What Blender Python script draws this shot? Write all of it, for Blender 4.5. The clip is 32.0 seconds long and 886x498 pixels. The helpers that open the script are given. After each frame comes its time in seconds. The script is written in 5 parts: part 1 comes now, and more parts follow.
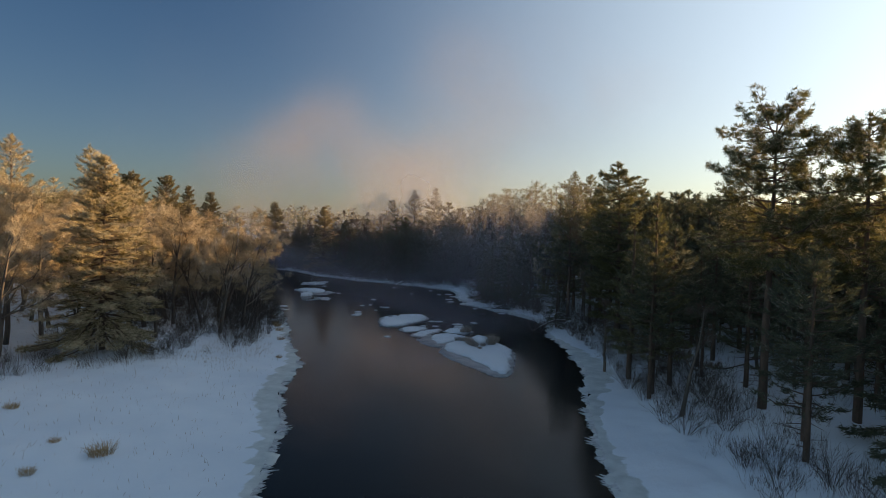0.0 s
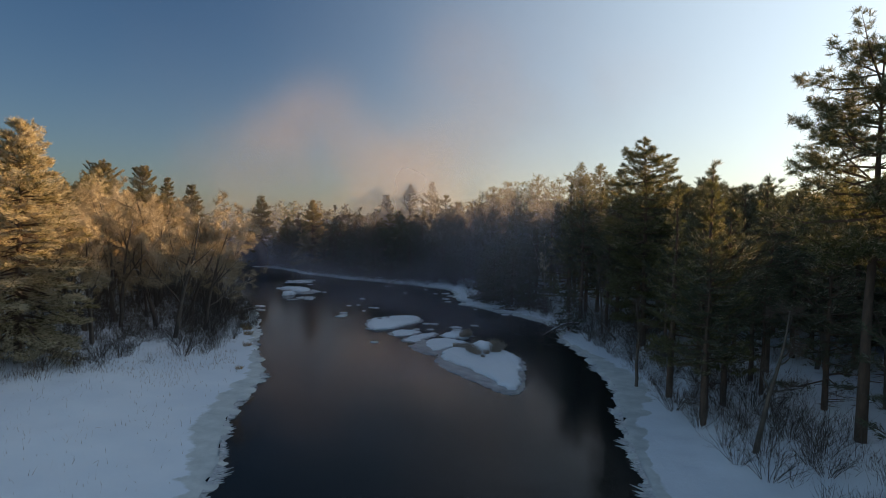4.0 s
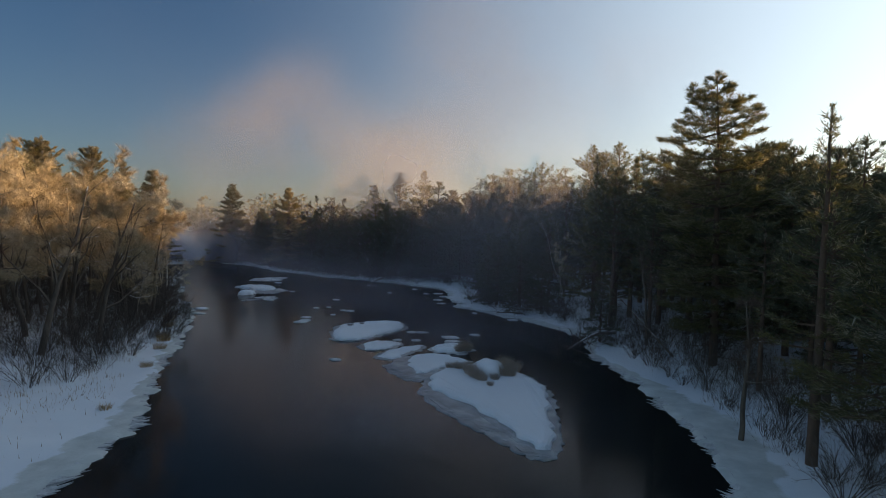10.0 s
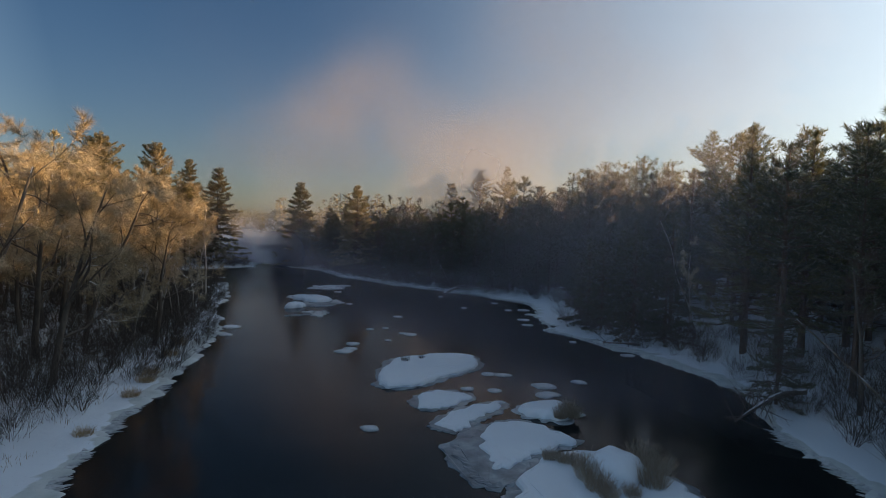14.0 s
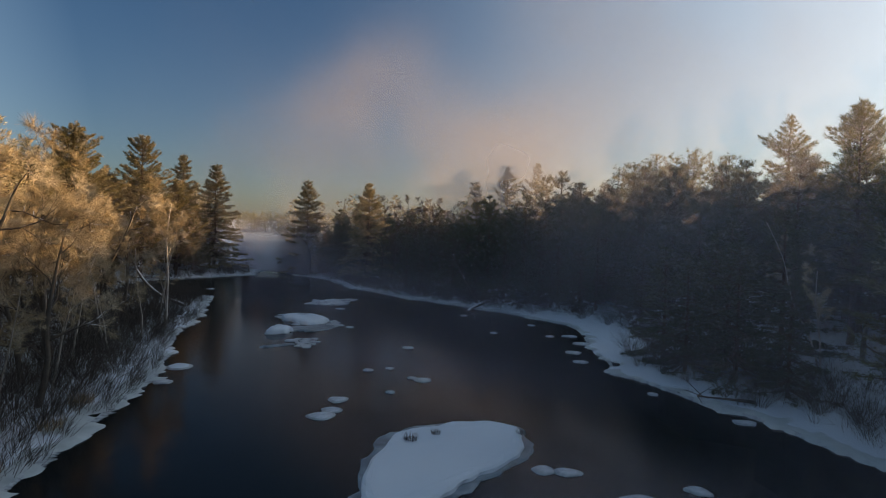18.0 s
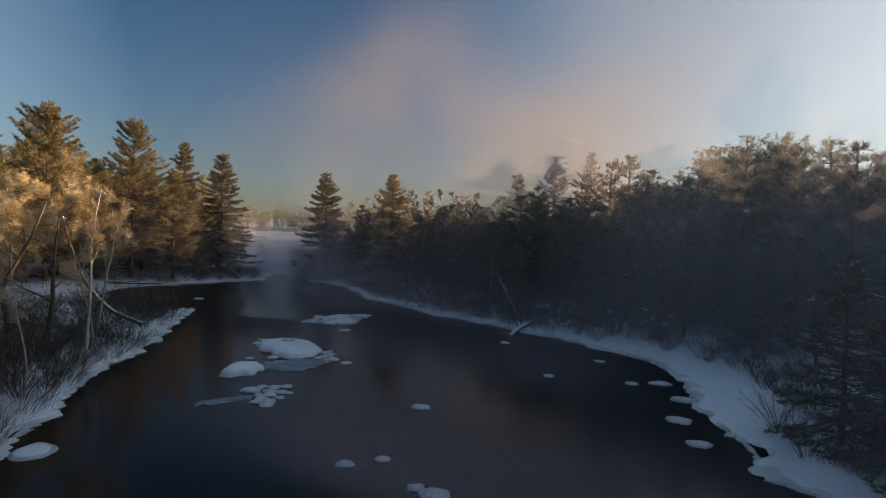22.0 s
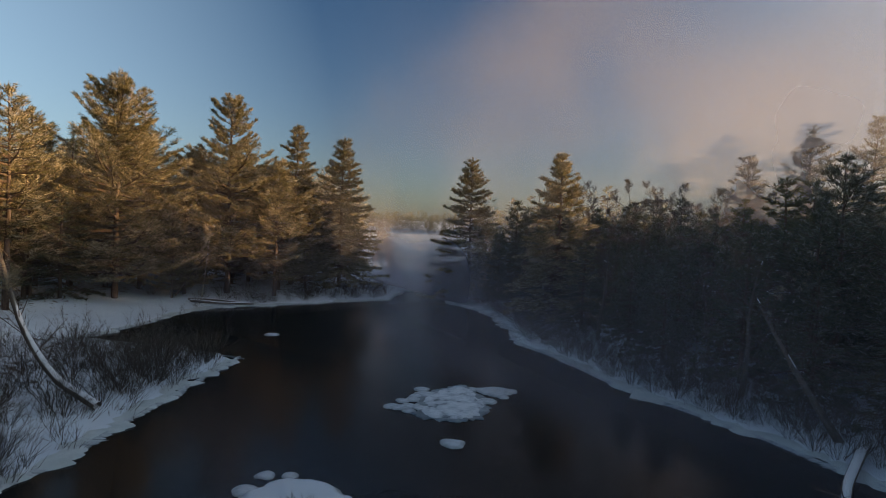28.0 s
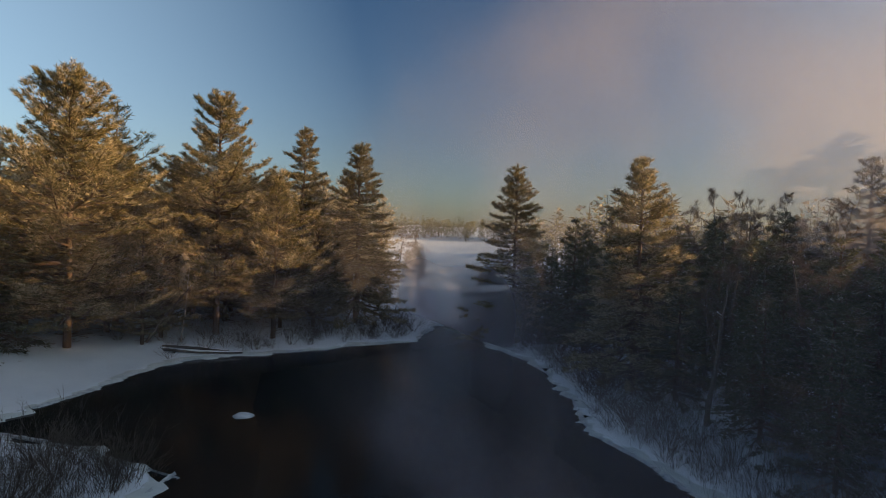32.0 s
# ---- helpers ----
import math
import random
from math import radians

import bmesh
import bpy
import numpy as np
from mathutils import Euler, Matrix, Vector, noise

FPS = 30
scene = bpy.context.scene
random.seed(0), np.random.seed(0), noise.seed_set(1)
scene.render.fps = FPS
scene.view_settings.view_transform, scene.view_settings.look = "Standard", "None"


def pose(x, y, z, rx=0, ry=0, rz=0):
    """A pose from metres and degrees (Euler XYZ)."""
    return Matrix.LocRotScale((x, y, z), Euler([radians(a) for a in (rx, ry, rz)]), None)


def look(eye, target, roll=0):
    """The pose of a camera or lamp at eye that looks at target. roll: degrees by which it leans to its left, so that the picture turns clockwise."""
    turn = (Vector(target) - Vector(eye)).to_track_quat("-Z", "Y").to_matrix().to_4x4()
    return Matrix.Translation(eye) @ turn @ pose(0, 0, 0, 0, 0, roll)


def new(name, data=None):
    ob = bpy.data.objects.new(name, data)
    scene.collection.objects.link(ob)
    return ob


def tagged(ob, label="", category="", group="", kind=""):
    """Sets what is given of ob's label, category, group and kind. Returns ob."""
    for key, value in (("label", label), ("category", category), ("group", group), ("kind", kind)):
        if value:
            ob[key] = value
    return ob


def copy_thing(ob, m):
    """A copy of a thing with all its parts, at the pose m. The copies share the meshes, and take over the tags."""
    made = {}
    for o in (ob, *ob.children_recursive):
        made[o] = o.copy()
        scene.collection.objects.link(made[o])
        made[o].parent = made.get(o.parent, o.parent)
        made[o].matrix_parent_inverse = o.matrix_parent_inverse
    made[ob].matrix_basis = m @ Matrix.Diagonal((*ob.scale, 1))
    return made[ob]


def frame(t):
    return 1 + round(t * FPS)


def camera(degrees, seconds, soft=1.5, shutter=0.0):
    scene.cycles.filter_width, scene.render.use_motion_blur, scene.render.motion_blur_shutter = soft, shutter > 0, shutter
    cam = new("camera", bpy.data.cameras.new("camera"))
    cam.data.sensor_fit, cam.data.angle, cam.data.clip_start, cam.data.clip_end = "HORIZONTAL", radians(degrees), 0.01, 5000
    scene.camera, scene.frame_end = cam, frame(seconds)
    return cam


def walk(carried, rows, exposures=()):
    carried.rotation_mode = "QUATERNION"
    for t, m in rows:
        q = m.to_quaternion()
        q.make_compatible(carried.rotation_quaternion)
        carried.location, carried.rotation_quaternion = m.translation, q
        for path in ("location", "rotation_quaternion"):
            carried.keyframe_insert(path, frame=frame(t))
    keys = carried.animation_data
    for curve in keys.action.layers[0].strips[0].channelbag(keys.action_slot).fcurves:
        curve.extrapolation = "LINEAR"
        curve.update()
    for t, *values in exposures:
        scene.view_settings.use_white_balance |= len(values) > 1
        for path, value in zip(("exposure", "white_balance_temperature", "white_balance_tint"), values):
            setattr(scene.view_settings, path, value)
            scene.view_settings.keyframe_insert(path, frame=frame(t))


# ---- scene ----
cam = camera(75.4, 32.0, soft=0.8)
METRES, EYE, TILT, LEAN, TURN = 109.86, 12.5, 0.0, 0.0, 0.0
ROWS = [
    (0.0, 0.0, 0.0, 0.0, 0.06, -2.17, -1.51),
    (0.5, 0.0, 0.008, -0.0016, 0.04, -2.24, -1.52),
    (1.0, 0.0001, 0.017, -0.0032, -0.0, -2.3, -1.55),
    (1.5, 0.0001, 0.0271, -0.0048, -0.05, -2.31, -1.56),
    (2.0, 0.0002, 0.038, -0.0062, -0.1, -2.29, -1.57),
    (2.5, 0.0003, 0.0494, -0.0077, -0.13, -2.25, -1.57),
    (3.0, 0.0005, 0.0612, -0.0092, -0.17, -2.22, -1.58),
    (3.5, 0.0006, 0.073, -0.0105, -0.21, -2.18, -1.6),
    (5.5, 0.0013, 0.1174, -0.0164, -0.36, -1.9, -1.59),
    (6.0, 0.0016, 0.1278, -0.0179, -0.42, -1.87, -1.61),
    (6.5, 0.0019, 0.1383, -0.0196, -0.46, -1.84, -1.64),
    (7.0, 0.0024, 0.1491, -0.0213, -0.51, -1.84, -1.65),
    (7.5, 0.0026, 0.1603, -0.0231, -0.57, -1.83, -1.7),
    (8.0, 0.0027, 0.1722, -0.025, -0.65, -1.81, -1.74),
    (8.5, 0.0032, 0.1851, -0.0266, -0.68, -1.85, -1.72),
    (9.0, 0.0037, 0.1986, -0.0282, -0.73, -1.89, -1.72),
    (9.5, 0.0044, 0.2134, -0.0297, -0.77, -1.91, -1.78),
    (10.0, 0.005, 0.2289, -0.0308, -0.79, -1.91, -1.8),
    (10.5, 0.0055, 0.245, -0.0313, -0.59, -1.92, -1.81),
    (11.0, 0.0058, 0.2614, -0.0317, 0.85, -1.94, -1.87),
    (11.5, 0.0063, 0.2777, -0.032, 2.66, -1.93, -1.89),
    (12.0, 0.0062, 0.2939, -0.0323, 3.98, -1.91, -1.97),
    (12.5, 0.0052, 0.3102, -0.0322, 4.98, -1.92, -2.05),
    (13.0, 0.0045, 0.3266, -0.0323, 5.86, -1.88, -2.06),
    (13.5, 0.0032, 0.3426, -0.0321, 6.66, -1.89, -2.05),
    (14.0, 0.0017, 0.3588, -0.0318, 7.37, -1.9, -2.1),
    (14.5, 0.0002, 0.3749, -0.0319, 8.01, -1.87, -2.1),
    (16.5, -0.008, 0.437, -0.0317, 9.34, -1.74, -2.08),
    (17.0, -0.0107, 0.452, -0.0313, 9.45, -1.71, -2.1),
    (17.5, -0.0135, 0.4675, -0.0311, 9.52, -1.67, -2.13),
    (18.0, -0.016, 0.483, -0.0309, 9.59, -1.66, -2.08),
    (18.5, -0.0187, 0.4989, -0.0311, 9.61, -1.62, -2.14),
    (19.0, -0.0212, 0.515, -0.0314, 9.61, -1.62, -2.15),
    (19.5, -0.0239, 0.5319, -0.0319, 9.6, -1.62, -2.14),
    (20.0, -0.0264, 0.5491, -0.0321, 9.6, -1.63, -2.16),
    (20.5, -0.0285, 0.567, -0.0324, 9.63, -1.62, -2.22),
    (21.0, -0.0309, 0.5854, -0.0324, 10.25, -1.65, -2.27),
    (21.5, -0.0338, 0.6041, -0.0319, 11.64, -1.73, -2.28),
    (22.0, -0.0367, 0.6232, -0.0315, 13.5, -1.79, -2.34),
    (22.5, -0.0401, 0.6423, -0.0311, 15.25, -1.82, -2.42),
    (23.0, -0.0444, 0.6611, -0.031, 16.69, -1.83, -2.43),
    (23.5, -0.049, 0.6799, -0.0305, 18.17, -1.85, -2.45),
    (24.0, -0.0537, 0.6989, -0.0302, 19.93, -1.86, -2.49),
    (24.5, -0.0594, 0.718, -0.0297, 21.51, -1.88, -2.52),
    (25.0, -0.0648, 0.7371, -0.029, 22.63, -1.98, -2.53),
    (25.5, -0.0713, 0.7564, -0.029, 23.62, -2.02, -2.55),
    (27.5, -0.1017, 0.8344, -0.0297, 29.29, -2.16, -2.58),
    (28.0, -0.111, 0.8541, -0.0294, 30.37, -2.18, -2.56),
    (28.5, -0.121, 0.8736, -0.0292, 31.41, -2.17, -2.55),
    (29.0, -0.1312, 0.8922, -0.0289, 32.34, -2.04, -2.56),
    (29.5, -0.1405, 0.9081, -0.0269, 32.88, -2.04, -2.51),
    (30.0, -0.1479, 0.9213, -0.0234, 33.31, -2.02, -2.43),
    (30.5, -0.1552, 0.9327, -0.02, 33.56, -1.95, -2.34),
    (31.0, -0.1625, 0.9428, -0.0172, 33.75, -1.85, -2.33),
    (31.5, -0.1694, 0.9525, -0.0149, 33.92, -1.79, -2.3),
    (32.0, -0.1763, 0.9621, -0.0123, 34.08, -1.83, -2.24),
]
EXPOSURE = 0.97
walk(cam, [(t, pose(0, 0, EYE, TILT, LEAN, TURN) @ pose(METRES * x, METRES * y, METRES * z, 90 + pitch, roll, yaw)) for t, x, y, z, yaw, pitch, roll in ROWS],
     exposures=((0.0, EXPOSURE, 6850, 10), (32.0, EXPOSURE, 6850, 10)))

# ---- world and sun ----
SUN_AZ, SUN_EL = 64.0, 8.2  # degrees clockwise from the way ahead, degrees over the horizon
world = bpy.data.worlds.new("winter_sky")
scene.world = world
world.use_nodes = True
wn, wl = world.node_tree.nodes, world.node_tree.links
wn.clear()
sky = wn.new("ShaderNodeTexSky")
sky.sky_type = "NISHITA"
sky.sun_disc = False
sky.sun_elevation, sky.sun_rotation = radians(SUN_EL), radians(SUN_AZ)
sky.air_density, sky.dust_density, sky.ozone_density = 1.0, 1.0, 2.2
bg = wn.new("ShaderNodeBackground")
bg.inputs["Strength"].default_value = 0.053
wout = wn.new("ShaderNodeOutputWorld")
# the bright aureole of thin ice haze round the low sun
way = wn.new("ShaderNodeTexCoord")
facing = wn.new("ShaderNodeVectorMath")
facing.operation = "DOT_PRODUCT"
facing.inputs[1].default_value = (math.sin(radians(SUN_AZ)) * math.cos(radians(SUN_EL)), math.cos(radians(SUN_AZ)) * math.cos(radians(SUN_EL)), math.sin(radians(SUN_EL)))
wl.new(way.outputs["Generated"], facing.inputs[0])
floor0 = wn.new("ShaderNodeMath")
floor0.operation = "MAXIMUM"
wl.new(facing.outputs["Value"], floor0.inputs[0])
floor0.inputs[1].default_value = 0.0
fall = wn.new("ShaderNodeMath")
fall.operation = "POWER"
wl.new(floor0.outputs[0], fall.inputs[0])
fall.inputs[1].default_value = 2.5
glow = wn.new("ShaderNodeVectorMath")
glow.operation = "SCALE"
# creamy near the horizon, cool white higher up
height = wn.new("ShaderNodeSeparateXYZ")
wl.new(way.outputs["Generated"], height.inputs[0])
above = wn.new("ShaderNodeMath")
above.operation = "MAXIMUM"
wl.new(height.outputs["Z"], above.inputs[0])
above.inputs[1].default_value = 0.0
lowness = wn.new("ShaderNodeMath")
lowness.operation = "SUBTRACT"
lowness.inputs[0].default_value = 1.0
wl.new(above.outputs[0], lowness.inputs[1])
band = wn.new("ShaderNodeMath")
band.operation = "POWER"
wl.new(lowness.outputs[0], band.inputs[0])
band.inputs[1].default_value = 6.0
tone = wn.new("ShaderNodeMix")
tone.data_type = "RGBA"
wl.new(band.outputs[0], tone.inputs[0])
tone.inputs[6].default_value, tone.inputs[7].default_value = (8.5, 9.6, 9.9, 1.0), (11.0, 9.1, 5.6, 1.0)
wl.new(tone.outputs[2], glow.inputs[0])
wl.new(fall.outputs[0], glow.inputs["Scale"])
both_sky = wn.new("ShaderNodeVectorMath")
both_sky.operation = "ADD"
cold = wn.new("ShaderNodeVectorMath")
cold.operation = "MULTIPLY"
cold.inputs[1].default_value = (0.5, 0.76, 1.03)  # dry cold air: deeper blue
wl.new(sky.outputs[0], cold.inputs[0])
wl.new(cold.outputs[0], both_sky.inputs[0])
wl.new(glow.outputs[0], both_sky.inputs[1])
# the paler sky opposite the sun, brightened as fill light on snow and trees
back = wn.new("ShaderNodeMath")
back.operation = "MULTIPLY_ADD"
wl.new(facing.outputs["Value"], back.inputs[0])
back.inputs[1].default_value, back.inputs[2].default_value = -1.3, -0.3
back0 = wn.new("ShaderNodeMath")
back0.operation = "MAXIMUM"
wl.new(back.outputs[0], back0.inputs[0])
back0.inputs[1].default_value = 0.0
pale = wn.new("ShaderNodeVectorMath")
pale.operation = "SCALE"
pale.inputs[0].default_value = (3.8, 5.2, 6.0)
wl.new(back0.outputs[0], pale.inputs["Scale"])
all_sky = wn.new("ShaderNodeVectorMath")
all_sky.operation = "ADD"
wl.new(both_sky.outputs[0], all_sky.inputs[0])
wl.new(pale.outputs[0], all_sky.inputs[1])
# pinkish-grey frost haze lying along the whole horizon
murk = wn.new("ShaderNodeVectorMath")
murk.operation = "SCALE"
murk.inputs[0].default_value = (0.95, 0.58, 0.5)
wl.new(band.outputs[0], murk.inputs["Scale"])
hazed = wn.new("ShaderNodeVectorMath")
hazed.operation = "ADD"
wl.new(all_sky.outputs[0], hazed.inputs[0])
wl.new(murk.outputs[0], hazed.inputs[1])
wl.new(hazed.outputs[0], bg.inputs[0])
wl.new(bg.outputs[0], wout.inputs[0])

sun_way = Vector((math.sin(radians(SUN_AZ)) * math.cos(radians(SUN_EL)), math.cos(radians(SUN_AZ)) * math.cos(radians(SUN_EL)), math.sin(radians(SUN_EL))))
sun = new("sun", bpy.data.lights.new("sun", "SUN"))
sun.data.energy, sun.data.angle, sun.data.color = 6.0, radians(0.6), (1.0, 0.63, 0.29)
sun.matrix_world = look(sun_way * 300, (0, 0, 0))


# ---- materials ----
def material(name, rough=0.8, metal=0.0):
    m = bpy.data.materials.new(name)
    m.use_nodes = True
    n, l = m.node_tree.nodes, m.node_tree.links
    b = n["Principled BSDF"]
    b.inputs["Roughness"].default_value, b.inputs["Metallic"].default_value = rough, metal
    return m, n, l, b


def noise_node(n, l, scale, detail=4.0, rough=0.6, coords="Object", stretch=None):
    tc = n.new("ShaderNodeTexCoord")
    t = n.new("ShaderNodeTexNoise")
    t.inputs["Scale"].default_value, t.inputs["Detail"].default_value, t.inputs["Roughness"].default_value = scale, detail, rough
    if stretch:
        mp = n.new("ShaderNodeMapping")
        mp.inputs["Scale"].default_value = stretch
        l.new(tc.outputs[coords], mp.inputs["Vector"])
        l.new(mp.outputs["Vector"], t.inputs["Vector"])
    else:
        l.new(tc.outputs[coords], t.inputs["Vector"])
    return t


def ramp(n, l, source, stops):
    r = n.new("ShaderNodeValToRGB")
    e = r.color_ramp.elements
    while len(e) < len(stops):
        e.new(0.5)
    for k, (p, c) in enumerate(stops):
        e[k].position, e[k].color = p, (*c, 1.0) if len(c) == 3 else c
    l.new(source, r.inputs[0])
    return r


def grey(v):
    return (v, v, v)


def mixed(n, l, fac, a, b):
    m = n.new("ShaderNodeMix")
    m.data_type = "RGBA"
    for key, value in ((0, fac), (6, a), (7, b)):
        if isinstance(value, (int, float)):
            m.inputs[key].default_value = value
        elif isinstance(value, tuple):
            m.inputs[key].default_value = (*value, 1.0)
        else:
            l.new(value, m.inputs[key])
    return m.outputs[2]


def bump(n, l, b, height, strength, distance):
    u = n.new("ShaderNodeBump")
    u.inputs["Strength"].default_value, u.inputs["Distance"].default_value = strength, distance
    l.new(height, u.inputs["Height"])
    l.new(u.outputs["Normal"], b.inputs["Normal"])
    return u


def foliage(name, dark, light, frost, amount, through_light=0.25):
    """Needles: each spray its own shade, some of them rimed."""
    m, n, l, b = material(name, 0.7)
    geo = n.new("ShaderNodeNewGeometry")
    shade = ramp(n, l, geo.outputs["Random Per Island"], [(0.0, dark), (0.75, light), (1.0, tuple(c * 1.2 for c in light))])
    big = noise_node(n, l, 0.55, 3)
    add = n.new("ShaderNodeMath")
    add.operation = "MULTIPLY_ADD"
    l.new(geo.outputs["Random Per Island"], add.inputs[0])
    add.inputs[1].default_value = 0.5
    l.new(big.outputs[0], add.inputs[2])
    rime = ramp(n, l, add.outputs[0], [(0.95 - amount, grey(0)), (1.15 - amount, grey(1))])
    colour = mixed(n, l, rime.outputs[0], shade.outputs[0], frost)
    l.new(colour, b.inputs["Base Color"])
    tr = n.new("ShaderNodeBsdfTranslucent")
    l.new(colour, tr.inputs["Color"])
    mx = n.new("ShaderNodeMixShader")
    mx.inputs[0].default_value = through_light
    l.new(b.outputs[0], mx.inputs[1])
    l.new(tr.outputs[0], mx.inputs[2])
    l.new(mx.outputs[0], n["Material Output"].inputs["Surface"])
    return m


def bark(name, dark, light, scale=3.0, snow=0.0):
    m, n, l, b = material(name, 0.9)
    t = noise_node(n, l, scale, 6, 0.7, stretch=(1, 1, 0.25))
    c = ramp(n, l, t.outputs[0], [(0.3, dark), (0.7, light)])
    colour = c.outputs[0]
    if snow:
        geo = n.new("ShaderNodeNewGeometry")
        sep = n.new("ShaderNodeSeparateXYZ")
        l.new(geo.outputs["Normal"], sep.inputs[0])
        patch = noise_node(n, l, 0.9, 3)
        mul = n.new("ShaderNodeMath")
        mul.operation = "MULTIPLY"
        l.new(sep.outputs["Z"], mul.inputs[0])
        l.new(patch.outputs[0], mul.inputs[1])
        top = ramp(n, l, mul.outputs[0], [(0.5 - snow, grey(0)), (0.56 - snow, grey(1))])
        colour = mixed(n, l, top.outputs[0], colour, (0.8, 0.82, 0.85))
    l.new(colour, b.inputs["Base Color"])
    bump(n, l, b, t.outputs[0], 0.6, 0.03)
    return m


def twigs(name, dark, light, rime, amount):
    m, n, l, b = material(name, 0.85)
    geo = n.new("ShaderNodeNewGeometry")
    shade = ramp(n, l, geo.outputs["Random Per Island"], [(0.0, dark), (1.0, light)])
    big = noise_node(n, l, 0.35, 2)
    f = ramp(n, l, big.outputs[0], [(0.65 - amount, grey(0)), (0.95 - amount, grey(1))])
    l.new(mixed(n, l, f.outputs[0], shade.outputs[0], rime), b.inputs["Base Color"])
    return m


# Rimed and olive needles and frost carry sunlit gold; the dark set carries shade.
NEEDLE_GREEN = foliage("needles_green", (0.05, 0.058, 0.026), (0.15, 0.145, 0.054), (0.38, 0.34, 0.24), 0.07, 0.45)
NEEDLE_RIMED_SUNLIT = foliage("needles_rimed", (0.11, 0.10, 0.04), (0.3, 0.25, 0.1), (0.62, 0.54, 0.38), 0.34, 0.45)
NEEDLE_SHADED = foliage("needles_dark", (0.042, 0.052, 0.036), (0.095, 0.105, 0.056), (0.26, 0.25, 0.2), 0.0, 0.3)
NEEDLE_SUNLIT_GOLD = foliage("needles_olive", (0.062, 0.061, 0.026), (0.185, 0.156, 0.06), (0.5, 0.43, 0.29), 0.2, 0.45)
BARK_PINE = bark("pine_bark", (0.045, 0.032, 0.024), (0.13, 0.085, 0.06), 4)
BARK_GREY = bark("grey_bark", (0.05, 0.042, 0.035), (0.15, 0.125, 0.1), 3, snow=0.12)
BARK_BIRCH = bark("birch_bark", (0.16, 0.13, 0.11), (0.62, 0.58, 0.52), 5)
# Rimed twigs are gilded as if sunlit; dark twigs and brush are deepened for shade.
TWIG_RIMED_SUNLIT = twigs("rimed_twigs", (0.2, 0.15, 0.088), (0.48, 0.385, 0.235), (0.66, 0.57, 0.43), 0.22)
TWIG_SHADED = twigs("dark_twigs", (0.05, 0.035, 0.028), (0.13, 0.09, 0.065), (0.35, 0.32, 0.3), -0.1)
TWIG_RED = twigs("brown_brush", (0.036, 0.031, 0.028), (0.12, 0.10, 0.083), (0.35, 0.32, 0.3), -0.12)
GRASS_DRY = twigs("dry_grass", (0.24, 0.19, 0.145), (0.45, 0.38, 0.31), (0.62, 0.58, 0.53), 0.15)

GRASS_TAWNY = twigs("tawny_grass", (0.28, 0.18, 0.08), (0.52, 0.37, 0.2), (0.6, 0.5, 0.38), 0.0)


def snow_material(name, ice_mask=False):
    m, n, l, b = material(name, 0.65)
    fine = noise_node(n, l, 2.2, 8, 0.65)
    wide = noise_node(n, l, 0.18, 4, 0.5)
    c = ramp(n, l, wide.outputs[0], [(0.3, (0.66, 0.74, 0.82)), (0.7, (0.77, 0.84, 0.90))])
    colour = c.outputs[0]
    if ice_mask:
        at = n.new("ShaderNodeAttribute")
        at.attribute_name = "ice"
        patch = noise_node(n, l, 0.8, 6, 0.65)
        add = n.new("ShaderNodeMath")
        add.operation = "MULTIPLY_ADD"
        l.new(patch.outputs[0], add.inputs[0])
        add.inputs[1].default_value = 0.45
        l.new(at.outputs["Fac"], add.inputs[2])
        f = ramp(n, l, add.outputs[0], [(0.62, grey(0)), (0.70, grey(1))])
        streak = noise_node(n, l, 0.9, 5, 0.6)
        icec = ramp(n, l, streak.outputs[0], [(0.3, (0.40, 0.46, 0.47)), (0.7, (0.60, 0.655, 0.66))])
        colour = mixed(n, l, f.outputs[0], colour, icec.outputs[0])
        # dead grass and litter showing through the snow under the trees
        lit = n.new("ShaderNodeAttribute")
        lit.attribute_name = "litter"
        grain = noise_node(n, l, 1.6, 8, 0.75)
        add2 = n.new("ShaderNodeMath")
        add2.operation = "MULTIPLY_ADD"
        l.new(grain.outputs[0], add2.inputs[0])
        add2.inputs[1].default_value = 1.0
        l.new(lit.outputs["Fac"], add2.inputs[2])
        g = ramp(n, l, add2.outputs[0], [(0.96, grey(0)), (1.24, grey(1))])
        colour = mixed(n, l, g.outputs[0], colour, (0.11, 0.085, 0.06))
    l.new(colour, b.inputs["Base Color"])
    bump(n, l, b, fine.outputs[0], 0.5, 0.08)
    return m


SNOW = snow_material("snow")
GROUND_SNOW = snow_material("snow_ground", True)
ice_m, n_, l_, b_ = material("grey_ice", 0.35)
t_ = noise_node(n_, l_, 2.5, 7, 0.7)
r_ = ramp(n_, l_, t_.outputs[0], [(0.3, (0.22, 0.26, 0.29)), (0.7, (0.58, 0.63, 0.67))])
l_.new(r_.outputs[0], b_.inputs["Base Color"])
bump(n_, l_, b_, t_.outputs[0], 0.5, 0.05)
ICE = ice_m

slush_m, n_, l_, b_ = material("slush", 0.6)
t_ = noise_node(n_, l_, 4.0, 6, 0.7)
r_ = ramp(n_, l_, t_.outputs[0], [(0.3, (0.38, 0.43, 0.48)), (0.7, (0.72, 0.76, 0.80))])
l_.new(r_.outputs[0], b_.inputs["Base Color"])
bump(n_, l_, b_, t_.outputs[0], 0.6, 0.05)
SLUSH = slush_m

